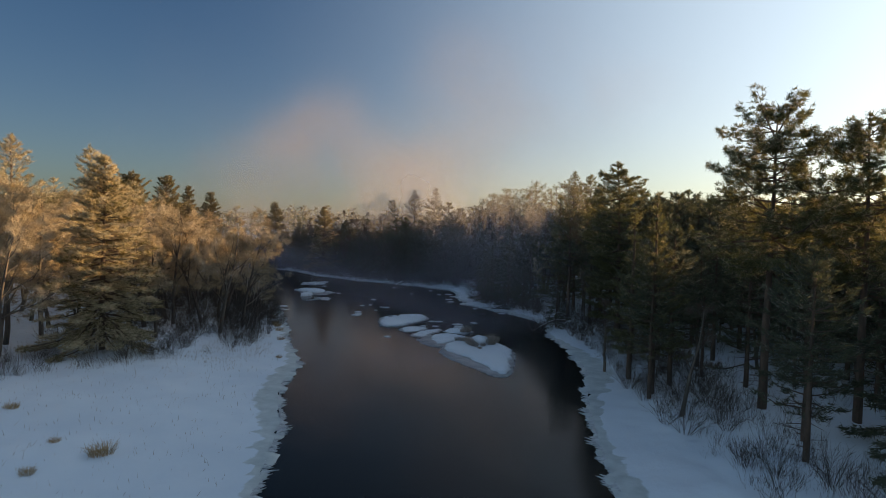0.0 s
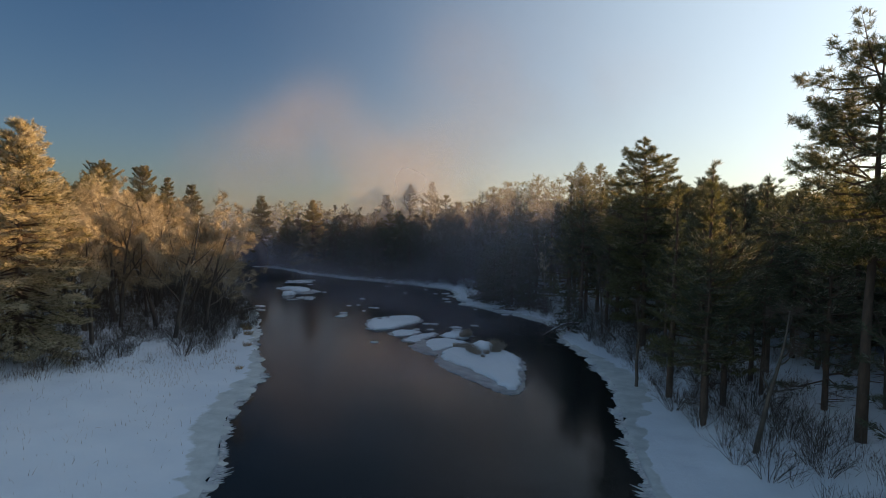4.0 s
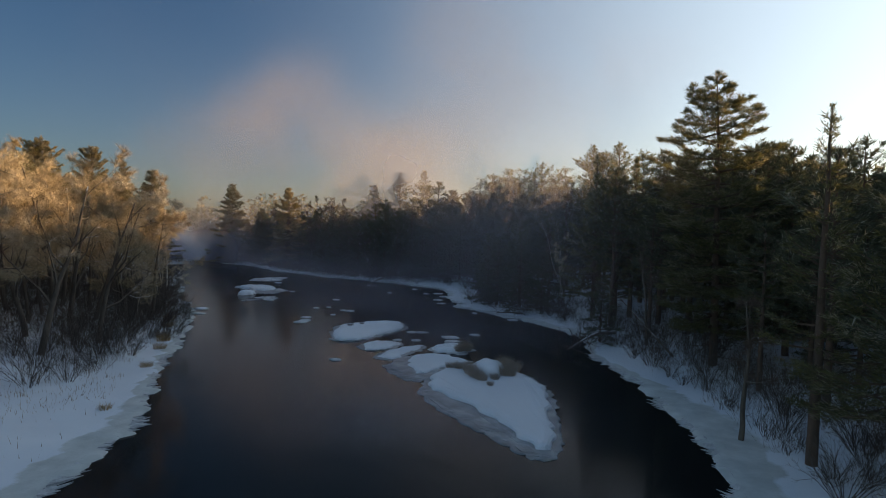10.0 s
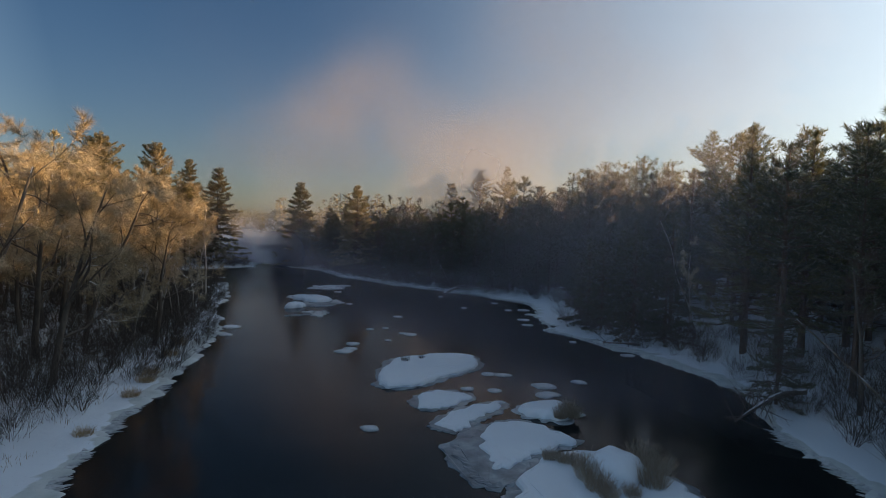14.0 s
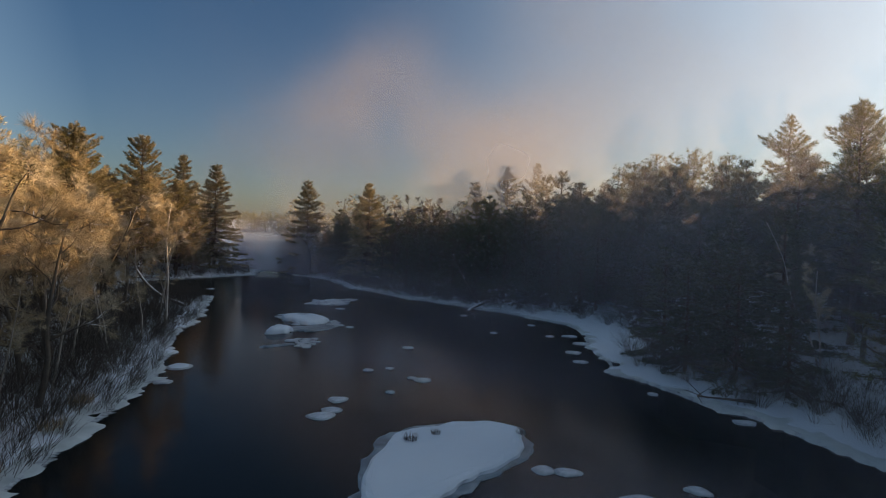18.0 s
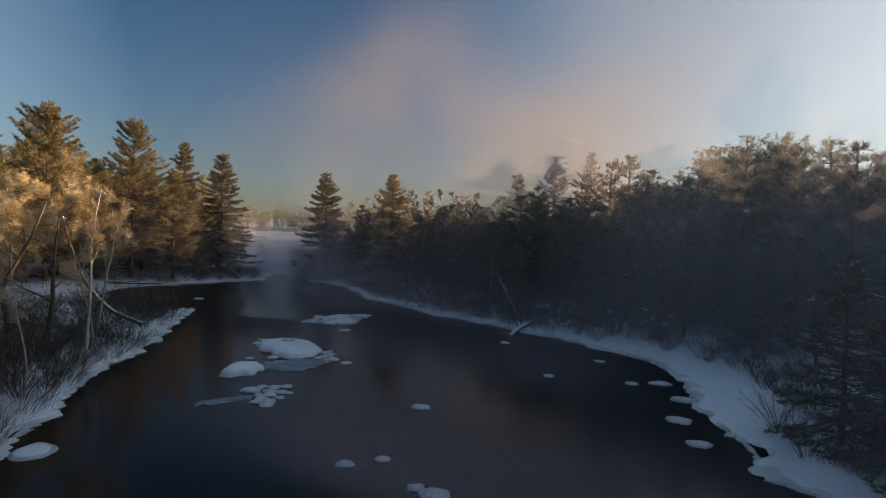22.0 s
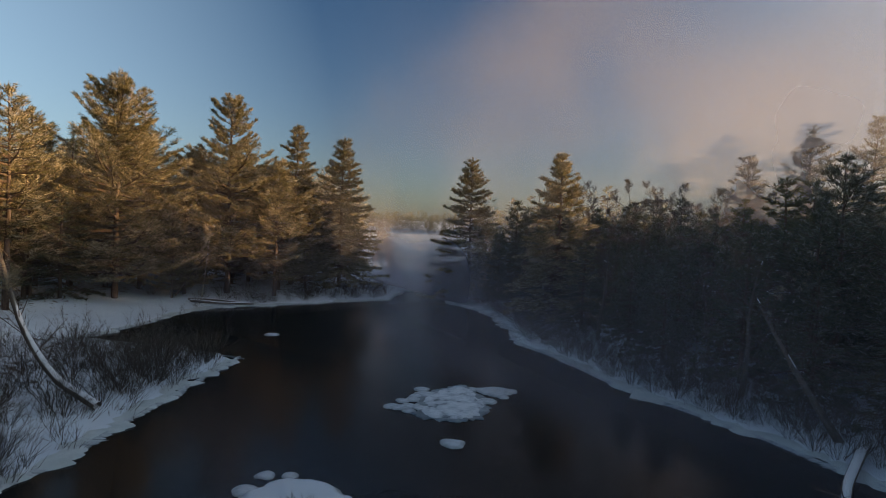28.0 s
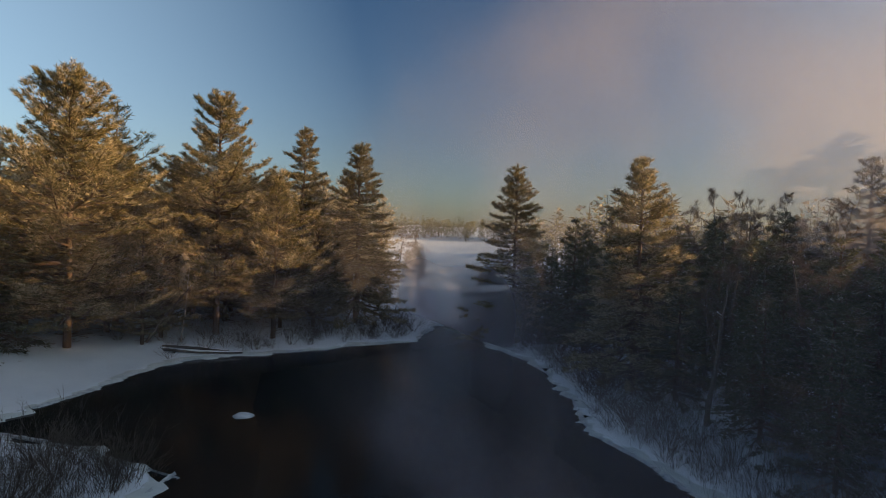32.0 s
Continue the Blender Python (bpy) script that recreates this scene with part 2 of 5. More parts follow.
# clear new ice, the dark water showing through it
thin_m, n_, l_, b_ = material("thin_ice", 0.3)
t_ = noise_node(n_, l_, 0.9, 6, 0.6)
r_ = ramp(n_, l_, t_.outputs[0], [(0.3, (0.06, 0.085, 0.105)), (0.52, (0.17, 0.225, 0.265)), (0.75, (0.36, 0.44, 0.5))])
l_.new(r_.outputs[0], b_.inputs["Base Color"])
bump(n_, l_, b_, t_.outputs[0], 0.3, 0.03)
THIN_ICE = thin_m

# lumpy refrozen snow with darker gaps between the pieces
crust_m, n_, l_, b_ = material("broken_crust", 0.65)
t_ = noise_node(n_, l_, 1.6, 5, 0.65)
r_ = ramp(n_, l_, t_.outputs[0], [(0.36, (0.14, 0.17, 0.2)), (0.43, (0.5, 0.55, 0.6)), (0.6, (0.74, 0.78, 0.82))])
l_.new(r_.outputs[0], b_.inputs["Base Color"])
bump(n_, l_, b_, t_.outputs[0], 0.8, 0.12)
CRUST = crust_m

water_m, n_, l_, b_ = material("river_water", 0.13)
b_.inputs["Base Color"].default_value = (0.011, 0.0145, 0.016, 1)
b_.inputs["IOR"].default_value = 1.33
b_.inputs["Specular IOR Level"].default_value = 0.135
t_ = noise_node(n_, l_, 1.1, 4, 0.55, stretch=(1.0, 0.45, 1.0))
t2_ = noise_node(n_, l_, 0.25, 3, 0.5)
mm_ = n_.new("ShaderNodeMath")
mm_.operation = "MULTIPLY_ADD"
l_.new(t_.outputs[0], mm_.inputs[0])
mm_.inputs[1].default_value = 0.35
l_.new(t2_.outputs[0], mm_.inputs[2])
bump(n_, l_, b_, mm_.outputs[0], 0.45, 0.06)
WATER = water_m


def mist_material(name, density, scale, lo, hi, seed):
    """Lit droplets: a thin veil that scatters light forwards and back; its thickness follows cloudy noise and the sheet's own soft rim."""
    m = bpy.data.materials.new(name)
    m.use_nodes = True
    n, l = m.node_tree.nodes, m.node_tree.links
    n.clear()
    tc = n.new("ShaderNodeTexCoord")
    mp = n.new("ShaderNodeMapping")
    mp.inputs["Location"].default_value = (seed * 13.7, seed * 5.1, seed * 3.3)
    l.new(tc.outputs["Object"], mp.inputs["Vector"])
    t = n.new("ShaderNodeTexNoise")
    t.inputs["Scale"].default_value, t.inputs["Detail"].default_value, t.inputs["Roughness"].default_value = scale, 3.0, 0.42
    t.inputs["Distortion"].default_value = 0.4
    l.new(mp.outputs["Vector"], t.inputs["Vector"])
    r = ramp(n, l, t.outputs[0], [(lo, grey(0)), (hi, grey(1))])
    r.color_ramp.interpolation = "EASE"
    at = n.new("ShaderNodeAttribute")
    at.attribute_name = "rim"
    mul = n.new("ShaderNodeMath")
    mul.operation = "MULTIPLY"
    l.new(r.outputs[0], mul.inputs[0])
    l.new(at.outputs["Fac"], mul.inputs[1])
    mul2 = n.new("ShaderNodeMath")
    mul2.operation = "MULTIPLY"
    l.new(mul.outputs[0], mul2.inputs[0])
    mul2.inputs[1].default_value = density
    di = n.new("ShaderNodeBsdfDiffuse")
    di.inputs["Color"].default_value = (0.38, 0.388, 0.49, 1)
    tl = n.new("ShaderNodeBsdfTranslucent")
    tl.inputs["Color"].default_value = (0.38, 0.388, 0.49, 1)
    both = n.new("ShaderNodeMixShader")
    both.inputs[0].default_value = 0.65
    l.new(di.outputs[0], both.inputs[1])
    l.new(tl.outputs[0], both.inputs[2])
    clear = n.new("ShaderNodeBsdfTransparent")
    mx = n.new("ShaderNodeMixShader")
    l.new(mul2.outputs[0], mx.inputs[0])
    l.new(clear.outputs[0], mx.inputs[1])
    l.new(both.outputs[0], mx.inputs[2])
    o = n.new("ShaderNodeOutputMaterial")
    l.new(mx.outputs[0], o.inputs["Surface"])
    return m


# ---- mesh tools ----
class Geo:
    def __init__(self):
        self.v, self.f, self.n = [], [], 0

    def add(self, v, f):
        v = np.asarray(v, float).reshape(-1, 3)
        self.v.append(v)
        self.f.append(np.asarray(f, int).reshape(-1, 3) + self.n)
        self.n += len(v)

    def mesh(self, name, mat, smooth=False):
        me = bpy.data.meshes.new(name)
        if self.v:
            me.from_pydata(np.concatenate(self.v), [], np.concatenate(self.f))
        me.materials.append(mat)
        if smooth:
            me.polygons.foreach_set("use_smooth", np.ones(len(me.polygons), bool))
        me.update()
        return me


def part(name, geo, mat, parent=None, label="", smooth=False):
    ob = new(name, geo.mesh(name, mat, smooth))
    if parent:
        ob.parent = parent
    if label:
        ob["label"] = label
    return ob


def unit(a):
    return a / np.maximum(np.linalg.norm(a, axis=-1, keepdims=True), 1e-9)


def tubes(g, p0, p1, r0, r1, sides=3):
    """Straight tapered limbs, many at once."""
    p0, p1 = np.atleast_2d(p0).astype(float), np.atleast_2d(p1).astype(float)
    n = len(p0)
    r0, r1 = np.broadcast_to(r0, (n,)), np.broadcast_to(r1, (n,))
    d = unit(p1 - p0)
    ref = np.where(np.abs(d[:, 2:3]) > 0.9, np.array([[1.0, 0, 0]]), np.array([[0, 0, 1.0]]))
    a = unit(np.cross(d, ref))
    b = np.cross(d, a)
    ang = np.arange(sides) * 2 * math.pi / sides
    ring = np.cos(ang)[None, :, None] * a[:, None] + np.sin(ang)[None, :, None] * b[:, None]
    v = np.concatenate([p0[:, None] + ring * r0[:, None, None], p1[:, None] + ring * r1[:, None, None]], 1)
    k = np.arange(sides)
    k2 = (k + 1) % sides
    f = np.concatenate([np.stack([k, k2, k2 + sides], 1), np.stack([k, k2 + sides, k + sides], 1)])
    g.add(v, (np.arange(n)[:, None, None] * 2 * sides + f[None]).reshape(-1, 3))


def pipe(g, pts, radii, sides=6):
    """One bent tapering limb with a closed tip."""
    pts, radii = np.asarray(pts, float), np.asarray(radii, float)
    d = unit(np.gradient(pts, axis=0))
    ref = np.array([1.0, 0, 0]) if abs(d[0, 2]) > 0.7 else np.array([0, 0, 1.0])
    a = unit(np.cross(d, ref))
    b = np.cross(d, a)
    ang = np.arange(sides) * 2 * math.pi / sides
    ring = np.cos(ang)[None, :, None] * a[:, None] + np.sin(ang)[None, :, None] * b[:, None]
    v = (pts[:, None] + ring * radii[:, None, None]).reshape(-1, 3)
    k = np.arange(sides)
    k2 = (k + 1) % sides
    one = np.concatenate([np.stack([k, k2, k2 + sides], 1), np.stack([k, k2 + sides, k + sides], 1)])
    n = len(pts)
    f = (np.arange(n - 1)[:, None, None] * sides + one[None]).reshape(-1, 3)
    cap = np.stack([np.full(sides, n * sides), (n - 1) * sides + k, (n - 1) * sides + k2], 1)
    g.add(np.concatenate([v, pts[-1:]]), np.concatenate([f, cap]))


def blades(g, o, d, length, width, rng):
    n = len(o)
    side = unit(np.cross(d, rng.normal(size=(n, 3))))
    w = (np.broadcast_to(width, (n,)) * 0.5)[:, None] * side
    tip = o + d * np.broadcast_to(length, (n,))[:, None]
    v = np.stack([o - w, o + w, tip], 1)
    g.add(v, np.arange(3 * n).reshape(-1, 3))


UP = np.array([0, 0, 1.0])


def conifer(name, label, seed, h, base, reach, style, needles, per_tuft=8, size=0.32, step=0.6, category="tree", broad=None):
    """A pine, spruce or hemlock: swaying trunk, whorls of boughs, sprays of needles along them."""
    rng = np.random.default_rng(seed)
    broad = broad or {"red": 0.1, "white": 0.115, "plate": 0.085, "spire": 0.1}.get(style, 0.125)
    root = new(name)
    trunk, limbs, leaf = Geo(), Geo(), Geo()
    k = 10
    zs = np.linspace(-0.4, h, k)
    sway = np.cumsum(rng.normal(0, 0.012 * h / 4, (k, 2)), 0) * (zs / h)[:, None]
    pts = np.column_stack([sway, zs])
    rad = (0.011 * h + 0.06) * np.clip(1 - zs / h, 0.0, 1.0) ** 0.8 + 0.015
    pipe(trunk, pts, rad, 7)
    z = base
    P, D, L, U = [], [], [], []
    turn = rng.uniform(0, 6.28)
    while z < h * 0.985:
        u = (z - base) / (h - base)
        if style == "white":
            prof = reach * min(1.0, 1.6 * (1 - u) ** 0.85 + 0.08) * (0.82 + 0.18 * math.sin(u * 17 + seed))
            pitch = 4 + 38 * u ** 2
            count = 6
        elif style == "plate":
            prof = reach * min(1.0, 2.3 * (1 - u) ** 0.9 + 0.06) * (0.8 + 0.2 * math.sin(u * 19 + seed))
            pitch = -4 + 26 * u ** 2
            count = 6
        elif style == "red":
            prof = reach * math.sqrt(max(0.04, 1 - ((u - 0.34) / 0.68) ** 2)) * (0.84 + 0.16 * math.sin(u * 23 + seed))
            pitch = -10 + 30 * u
            count = 6
        elif style == "spire":
            prof = reach * ((1 - u) ** 1.3) + 0.25
            pitch = -5 + 60 * u
            count = 5
        else:
            prof = reach * (1 - u) ** 0.75 + 0.2
            pitch = -16 + 50 * u ** 1.5
            count = 6
        for b in range(count):
            if rng.random() < 0.12:
                continue
            turn += 2.4 + rng.normal(0, 0.3)
            el = radians(pitch + rng.normal(0, 15 if style == "red" else 8))
            P.append((np.interp(z, zs, pts[:, 0]), np.interp(z, zs, pts[:, 1]), z + rng.normal(0, 0.12)))
            D.append((math.cos(turn) * math.cos(el), math.sin(turn) * math.cos(el), math.sin(el)))
            L.append(prof * rng.uniform(0.5 if style == "red" else 0.62, 1.12))
            U.append(u)
        z += step * rng.uniform(0.75, 1.25)
    if style in ("red", "white", "plate"):
        # dead lower stubs
        for b in range(14):
            zz = rng.uniform(0.15, 0.95) * base
            az = rng.uniform(0, 6.28)
            q = np.array([np.interp(zz, zs, pts[:, 0]), np.interp(zz, zs, pts[:, 1]), zz])
            e = q + np.array([math.cos(az), math.sin(az), rng.uniform(-0.2, 0.25)]) * rng.uniform(0.5, 2.2)
            tubes(limbs, q, e, 0.035, 0.01)
    P, D, L, U = np.array(P), np.array(D), np.array(L), np.array(U)
    lift = {"white": 0.13, "plate": 0.1, "red": 0.12, "spire": 0.1}.get(style, 0.04)
    mid = P + D * (L * 0.55)[:, None] - UP * (L * 0.03)[:, None]
    tip = P + D * L[:, None] + UP * (L * lift)[:, None]
    r = 0.012 + 0.016 * L
    tubes(limbs, P, mid, r, r * 0.6)
    tubes(limbs, mid, tip, r * 0.6, 0.006)
    # sprays
    inner = {"white": 0.16, "plate": 0.16, "red": 0.34, "spire": 0.1}.get(style, 0.15)
    gap = {"white": 0.26, "plate": 0.26, "red": 0.3}.get(style, 0.24) * (size / 0.32)
    n = np.maximum(3, (L * (1 - inner) / gap * ({"white": 2.7, "red": 2.8}.get(style, 2.1) if per_tuft < 10 else {"white": 4.4, "plate": 5.4, "red": 4.6}.get(style, 3.2))).astype(int))
    idx = np.repeat(np.arange(len(L)), n)
    s = inner + (1 - inner) * rng.random(len(idx)) ** 0.8
    lo = (s < 0.55)[:, None]
    q = s[:, None]
    c = np.where(lo, P[idx] + (mid[idx] - P[idx]) * (q / 0.55), mid[idx] + (tip[idx] - mid[idx]) * ((q - 0.55) / 0.45))
    lat = unit(np.cross(D[idx], UP))
    fan = {"white": 0.36, "plate": 0.48, "red": 0.44}.get(style, 0.30)
    off = rng.uniform(-1, 1, len(idx)) * fan * L[idx] * (1.15 - s)
    c = c + lat * off[:, None] + D[idx] * (np.abs(off) * 0.35)[:, None] + UP * rng.normal(0, 0.2 if style == "red" else 0.06, len(idx))[:, None]
    aim = unit(D[idx] * 0.7 + lat * np.sign(off)[:, None] * 0.5 + UP * (0.3 if style != "hemlock" else -0.05))
    j = np.repeat(np.arange(len(idx)), per_tuft)
    spread = 0.55 if style != "red" else 1.0
    d = unit(aim[j] + rng.normal(0, spread, (len(j), 3)) * np.array([1, 1, 0.75 if style != "red" else 1.0]))
    o = c[j] + rng.normal(0, size * 0.25, (len(j), 3)) * np.array([1, 1, 0.5])
    blades(leaf, o, d, size * rng.uniform(0.6, 1.35, len(j)), size * broad * rng.uniform(0.75, 1.6, len(j)), rng)
    # leader plume
    j = 40
    o = pts[-1] + np.column_stack([rng.normal(0, 0.06, (j, 2)), -rng.random(j) * h * 0.05])
    blades(leaf, o, unit(rng.normal(0, 0.5, (j, 3)) + UP), size * rng.uniform(0.7, 1.3, j), size * 0.2, rng)
    part("trunk", trunk, BARK_PINE, root, smooth=True)
    tagged(part("branchwork", limbs, BARK_PINE, root), kind="stuff")
    tagged(part("crown", leaf, needles, root), kind="stuff")
    return tagged(root, label, category)


def bare_tree(name, label, seed, h, spread, bark_mat, twig_mat, stems=1, low=0.24, lean=0.0, twig=0.5, fine=34, limbs=5, wide=0.016, girth=1.0):
    """A leafless tree: forking limbs down to fine twigs."""
    rng = np.random.default_rng(seed)
    root = new(name)
    trunk, wood, fuzz = Geo(), Geo(), Geo()
    todo = []
    for sN in range(stems):
        az = rng.uniform(0, 6.28)
        todo.append((np.array([0.25 * (stems > 1) * math.cos(az), 0.25 * (stems > 1) * math.sin(az), -0.3]),
                     unit(np.array([math.cos(az) * (0.06 + 0.1 * (stems > 1)) + lean, math.sin(az) * (0.06 + 0.1 * (stems > 1)), 1.0])), h * 0.8, girth * (0.012 * h / stems ** 0.4 + 0.04), 0))
    to, td = [], []
    while todo:
        p, d, length, r, level = todo.pop()
        k = (7, 4, 3, 1)[level]
        pts, dirs = [p], [d]
        for i in range(k):
            d = unit(d + rng.normal(0, (0.07, 0.17, 0.2, 0.22)[level], 3) + UP * (0.0, 0.07, 0.05, 0.03)[level])
            p = p + d * length / k
            pts.append(p)
            dirs.append(d)
        pts = np.array(pts)
        rad = np.linspace(r, max(0.008, r * 0.22), k + 1)
        pipe(trunk if level == 0 else wood, pts, rad, (7, 4, 3, 3)[level])
        if level < 3:
            count = (limbs + 3, limbs, 7)[level]
            start = (low, 0.25, 0.2)[level]
            for c in range(count):
                s = start + (1 - start) * (c + rng.random()) / count
                i = min(k - 1, int(s * k))
                q = pts[i] + (pts[i + 1] - pts[i]) * (s * k - i)
                side = unit(np.cross(dirs[i], rng.normal(size=3)))
                a = radians(rng.uniform(32, 62) if level else rng.uniform(28, 68))
                e = unit(dirs[i] * math.cos(a) + side * math.sin(a))
                frac = (0.42, 0.5, 0.5)[level] * (1.12 - 0.55 * s) * rng.uniform(0.75, 1.2)
                todo.append((q, e, length * frac * (spread if level == 0 else 1.0), np.interp(s, np.linspace(0, 1, k + 1), rad) * 0.6, level + 1))
        if level >= 2:
            m = fine if level == 3 else fine
            s = rng.uniform(0.15, 1.0, m) * k
            i = np.minimum(k - 1, s.astype(int))
            to.append(pts[i] + (pts[i + 1] - pts[i]) * (s - i)[:, None])
            td.append(unit(np.array(dirs)[i] + rng.normal(0, 0.8, (m, 3)) + UP * 0.15))
    to, td = np.concatenate(to), np.concatenate(td)
    blades(fuzz, to, td, twig * rng.uniform(0.5, 1.2, len(to)), wide * rng.uniform(0.7, 1.4, len(to)), rng)
    part("trunk", trunk, bark_mat, root, smooth=True)
    tagged(part("branchwork", wood, bark_mat, root), kind="stuff")
    tagged(part("crown", fuzz, twig_mat, root), kind="stuff")
    return tagged(root, label, "tree")


def shrub(name, label, seed, h, mat, stems=20, lean=0.42, twig=8):
    """Thin stems arching outwards, side shoots on them and fine twigs on those."""
    rng = np.random.default_rng(seed)
    g = Geo()
    az = rng.uniform(0, 6.28, stems)
    out = rng.uniform(0.05, lean, stems) * 2
    d = unit(np.column_stack([np.cos(az) * out, np.sin(az) * out, np.ones(stems)]))
    p0 = np.column_stack([np.cos(az), np.sin(az), np.zeros(stems)]) * rng.uniform(0.02, 0.3, stems)[:, None] - UP * 0.1
    L = h * rng.uniform(0.5, 1.1, stems)
    knots = [p0]
    for k in range(3):
        knots.append(knots[-1] + d * (L / 3)[:, None])
        tubes(g, knots[-2], knots[-1], 0.014 - 0.004 * k, 0.010 - 0.0033 * k)
        d = unit(d + rng.normal(0, 0.16, (stems, 3)) + np.column_stack([np.cos(az), np.sin(az), np.zeros(stems)]) * 0.12)
    knots = np.array(knots)
    idx = np.repeat(np.arange(stems), twig)
    s = rng.uniform(0.7, 2.98, len(idx))
    i = s.astype(int)
    o = knots[i, idx] + (knots[i + 1, idx] - knots[i, idx]) * (s - i)[:, None]
    e = unit(unit(knots[i + 1, idx] - knots[i, idx]) + rng.normal(0, 0.42, (len(idx), 3)) + UP * 0.1)
    reach = h * rng.uniform(0.12, 0.34, len(idx))
    blades(g, o, e, reach, 0.014, rng)
    j = np.repeat(np.arange(len(idx)), 3)
    q = o[j] + e[j] * (reach[j] * rng.uniform(0.2, 0.9, len(j)))[:, None]
    blades(g, q, unit(e[j] + rng.normal(0, 0.5, (len(j), 3))), h * rng.uniform(0.05, 0.15, len(j)), 0.011, rng)
    ob = part(name, g, mat)
    return tagged(ob, label, "shrub")


def grass_tuft(name, label, seed, h, spread, count, mat):
    rng = np.random.default_rng(seed)
    g = Geo()
    r = spread * np.sqrt(rng.random(count))
    az = rng.uniform(0, 6.28, count)
    o = np.column_stack([np.cos(az) * r, np.sin(az) * r, np.full(count, -0.05)])
    d = unit(np.column_stack([np.cos(az) * r * 0.6, np.sin(az) * r * 0.6, np.full(count, spread * 1.5)]) + rng.normal(0, 0.22 * spread, (count, 3)))
    length = h * rng.uniform(0.3, 0.7, count)
    blades(g, o, d, length, 0.022, rng)
    lean = unit(d + np.column_stack([rng.normal(0, 0.35, (count, 2)), rng.normal(-0.1, 0.2, count)]))
    blades(g, o + d * (length * 0.7)[:, None], lean, length * rng.uniform(0.4, 0.9, count), 0.015, rng)
    return tagged(part(name, g, mat), label, "grass")


# ---- plan: shores, ground ----
LEFT_SHORE = [(-5.5, -60), (-6, -20), (-6.5, 5), (-7.2, 18), (-8.4, 28), (-9.5, 35.5), (-11, 39.7), (-12, 45), (-12.3, 50.5), (-14.4, 56), (-16.8, 62.5), (-18.3, 68.5), (-20, 73),
              (-21.8, 78.5), (-23.6, 83.5), (-27, 89.5), (-31.2, 96.5), (-32.8, 101.5), (-35.4, 107), (-39, 113.6), (-42.4, 120), (-47, 119.3), (-50.2, 118.4), (-55.6, 116.7),
              (-57.2, 122), (-61.4, 129.8), (-60.4, 135.2), (-57.5, 140.3), (-56, 145.5), (-53, 151.5), (-57, 161)]
RIGHT_SHORE = [(-50.5, 160.5), (-46, 154), (-40.5, 151), (-35, 145), (-30.2, 137), (-26, 134.2), (-20, 128.8), (-13, 124.6), (-8.4, 121), (-5.5, 119.5), (-1.2, 115.6), (1.5, 112.6), (2.6, 109.0), (2.5, 104.2), (2.8, 99.5), (3.4, 95.5), (3.3, 92.4),
               (5.2, 90.6), (7.3, 87.2), (9.8, 84.2), (12, 79.8), (13.6, 75), (12.5, 68), (13.3, 60), (12.7, 50), (10.8, 42.5), (9.4, 35), (8.5, 28), (8.2, 20), (8, 5), (8.5, -20), (9, -60)]
RIVER = np.array(LEFT_SHORE + RIGHT_SHORE, float)
# the frozen channel and the open ice beyond it
CHANNEL = np.array([(-57, 158), (-68, 176), (-90, 206), (-127, 250), (-195, 300), (-350, 450), (-345, 520), (-270, 560), (-140, 320), (-112, 250), (-84, 206), (-62, 178), (-50, 158)], float)


def outline_distance(px, py, poly):
    """Signed distance to a closed outline, negative inside."""
    best = np.full(px.shape, 1e9)
    inside = np.zeros(px.shape, bool)
    for (ax, ay), (bx, by) in zip(poly, np.roll(poly, -1, 0)):
        ex, ey = bx - ax, by - ay
        t = np.clip(((px - ax) * ex + (py - ay) * ey) / (ex * ex + ey * ey), 0, 1)
        best = np.minimum(best, (px - ax - t * ex) ** 2 + (py - ay - t * ey) ** 2)
        cross = ((ay > py) != (by > py)) & (px < ex * (py - ay) / (ey if ey else 1e-9) + ax)
        inside ^= cross
    return np.where(inside, -1, 1) * np.sqrt(best)


class Outline:
    """The same distance for single points, quickly."""

    def __init__(self, poly):
        self.a = poly
        self.b = np.roll(poly, -1, 0)
        self.e = self.b - self.a
        self.q = (self.e ** 2).sum(1)
        self.ey = np.where(self.e[:, 1] == 0, 1e-9, self.e[:, 1])

    def at(self, x, y):
        dx, dy = x - self.a[:, 0], y - self.a[:, 1]
        t = np.clip((dx * self.e[:, 0] + dy * self.e[:, 1]) / self.q, 0, 1)
        d = math.sqrt(((dx - t * self.e[:, 0]) ** 2 + (dy - t * self.e[:, 1]) ** 2).min())
        hit = ((self.a[:, 1] > y) != (self.b[:, 1] > y)) & (x < self.e[:, 0] * dy / self.ey + self.a[:, 0])
        return -d if hit.sum() % 2 else d


river_line, channel_line = Outline(RIVER), Outline(CHANNEL)


def cloudy(px, py, scale, seed):
    """Cheap smooth noise from crossed waves, about -1 to 1."""
    rng = np.random.default_rng(seed)
    total = np.zeros(px.shape)
    for k in range(7):
        a, f, ph = rng.uniform(0, 6.28), scale * rng.uniform(0.6, 1.9), rng.uniform(0, 6.28)
        total += np.sin((px * math.cos(a) + py * math.sin(a)) * f + ph + 1.3 * np.sin((px * math.sin(a) - py * math.cos(a)) * f * 0.7 + ph))
    return total / 3.2


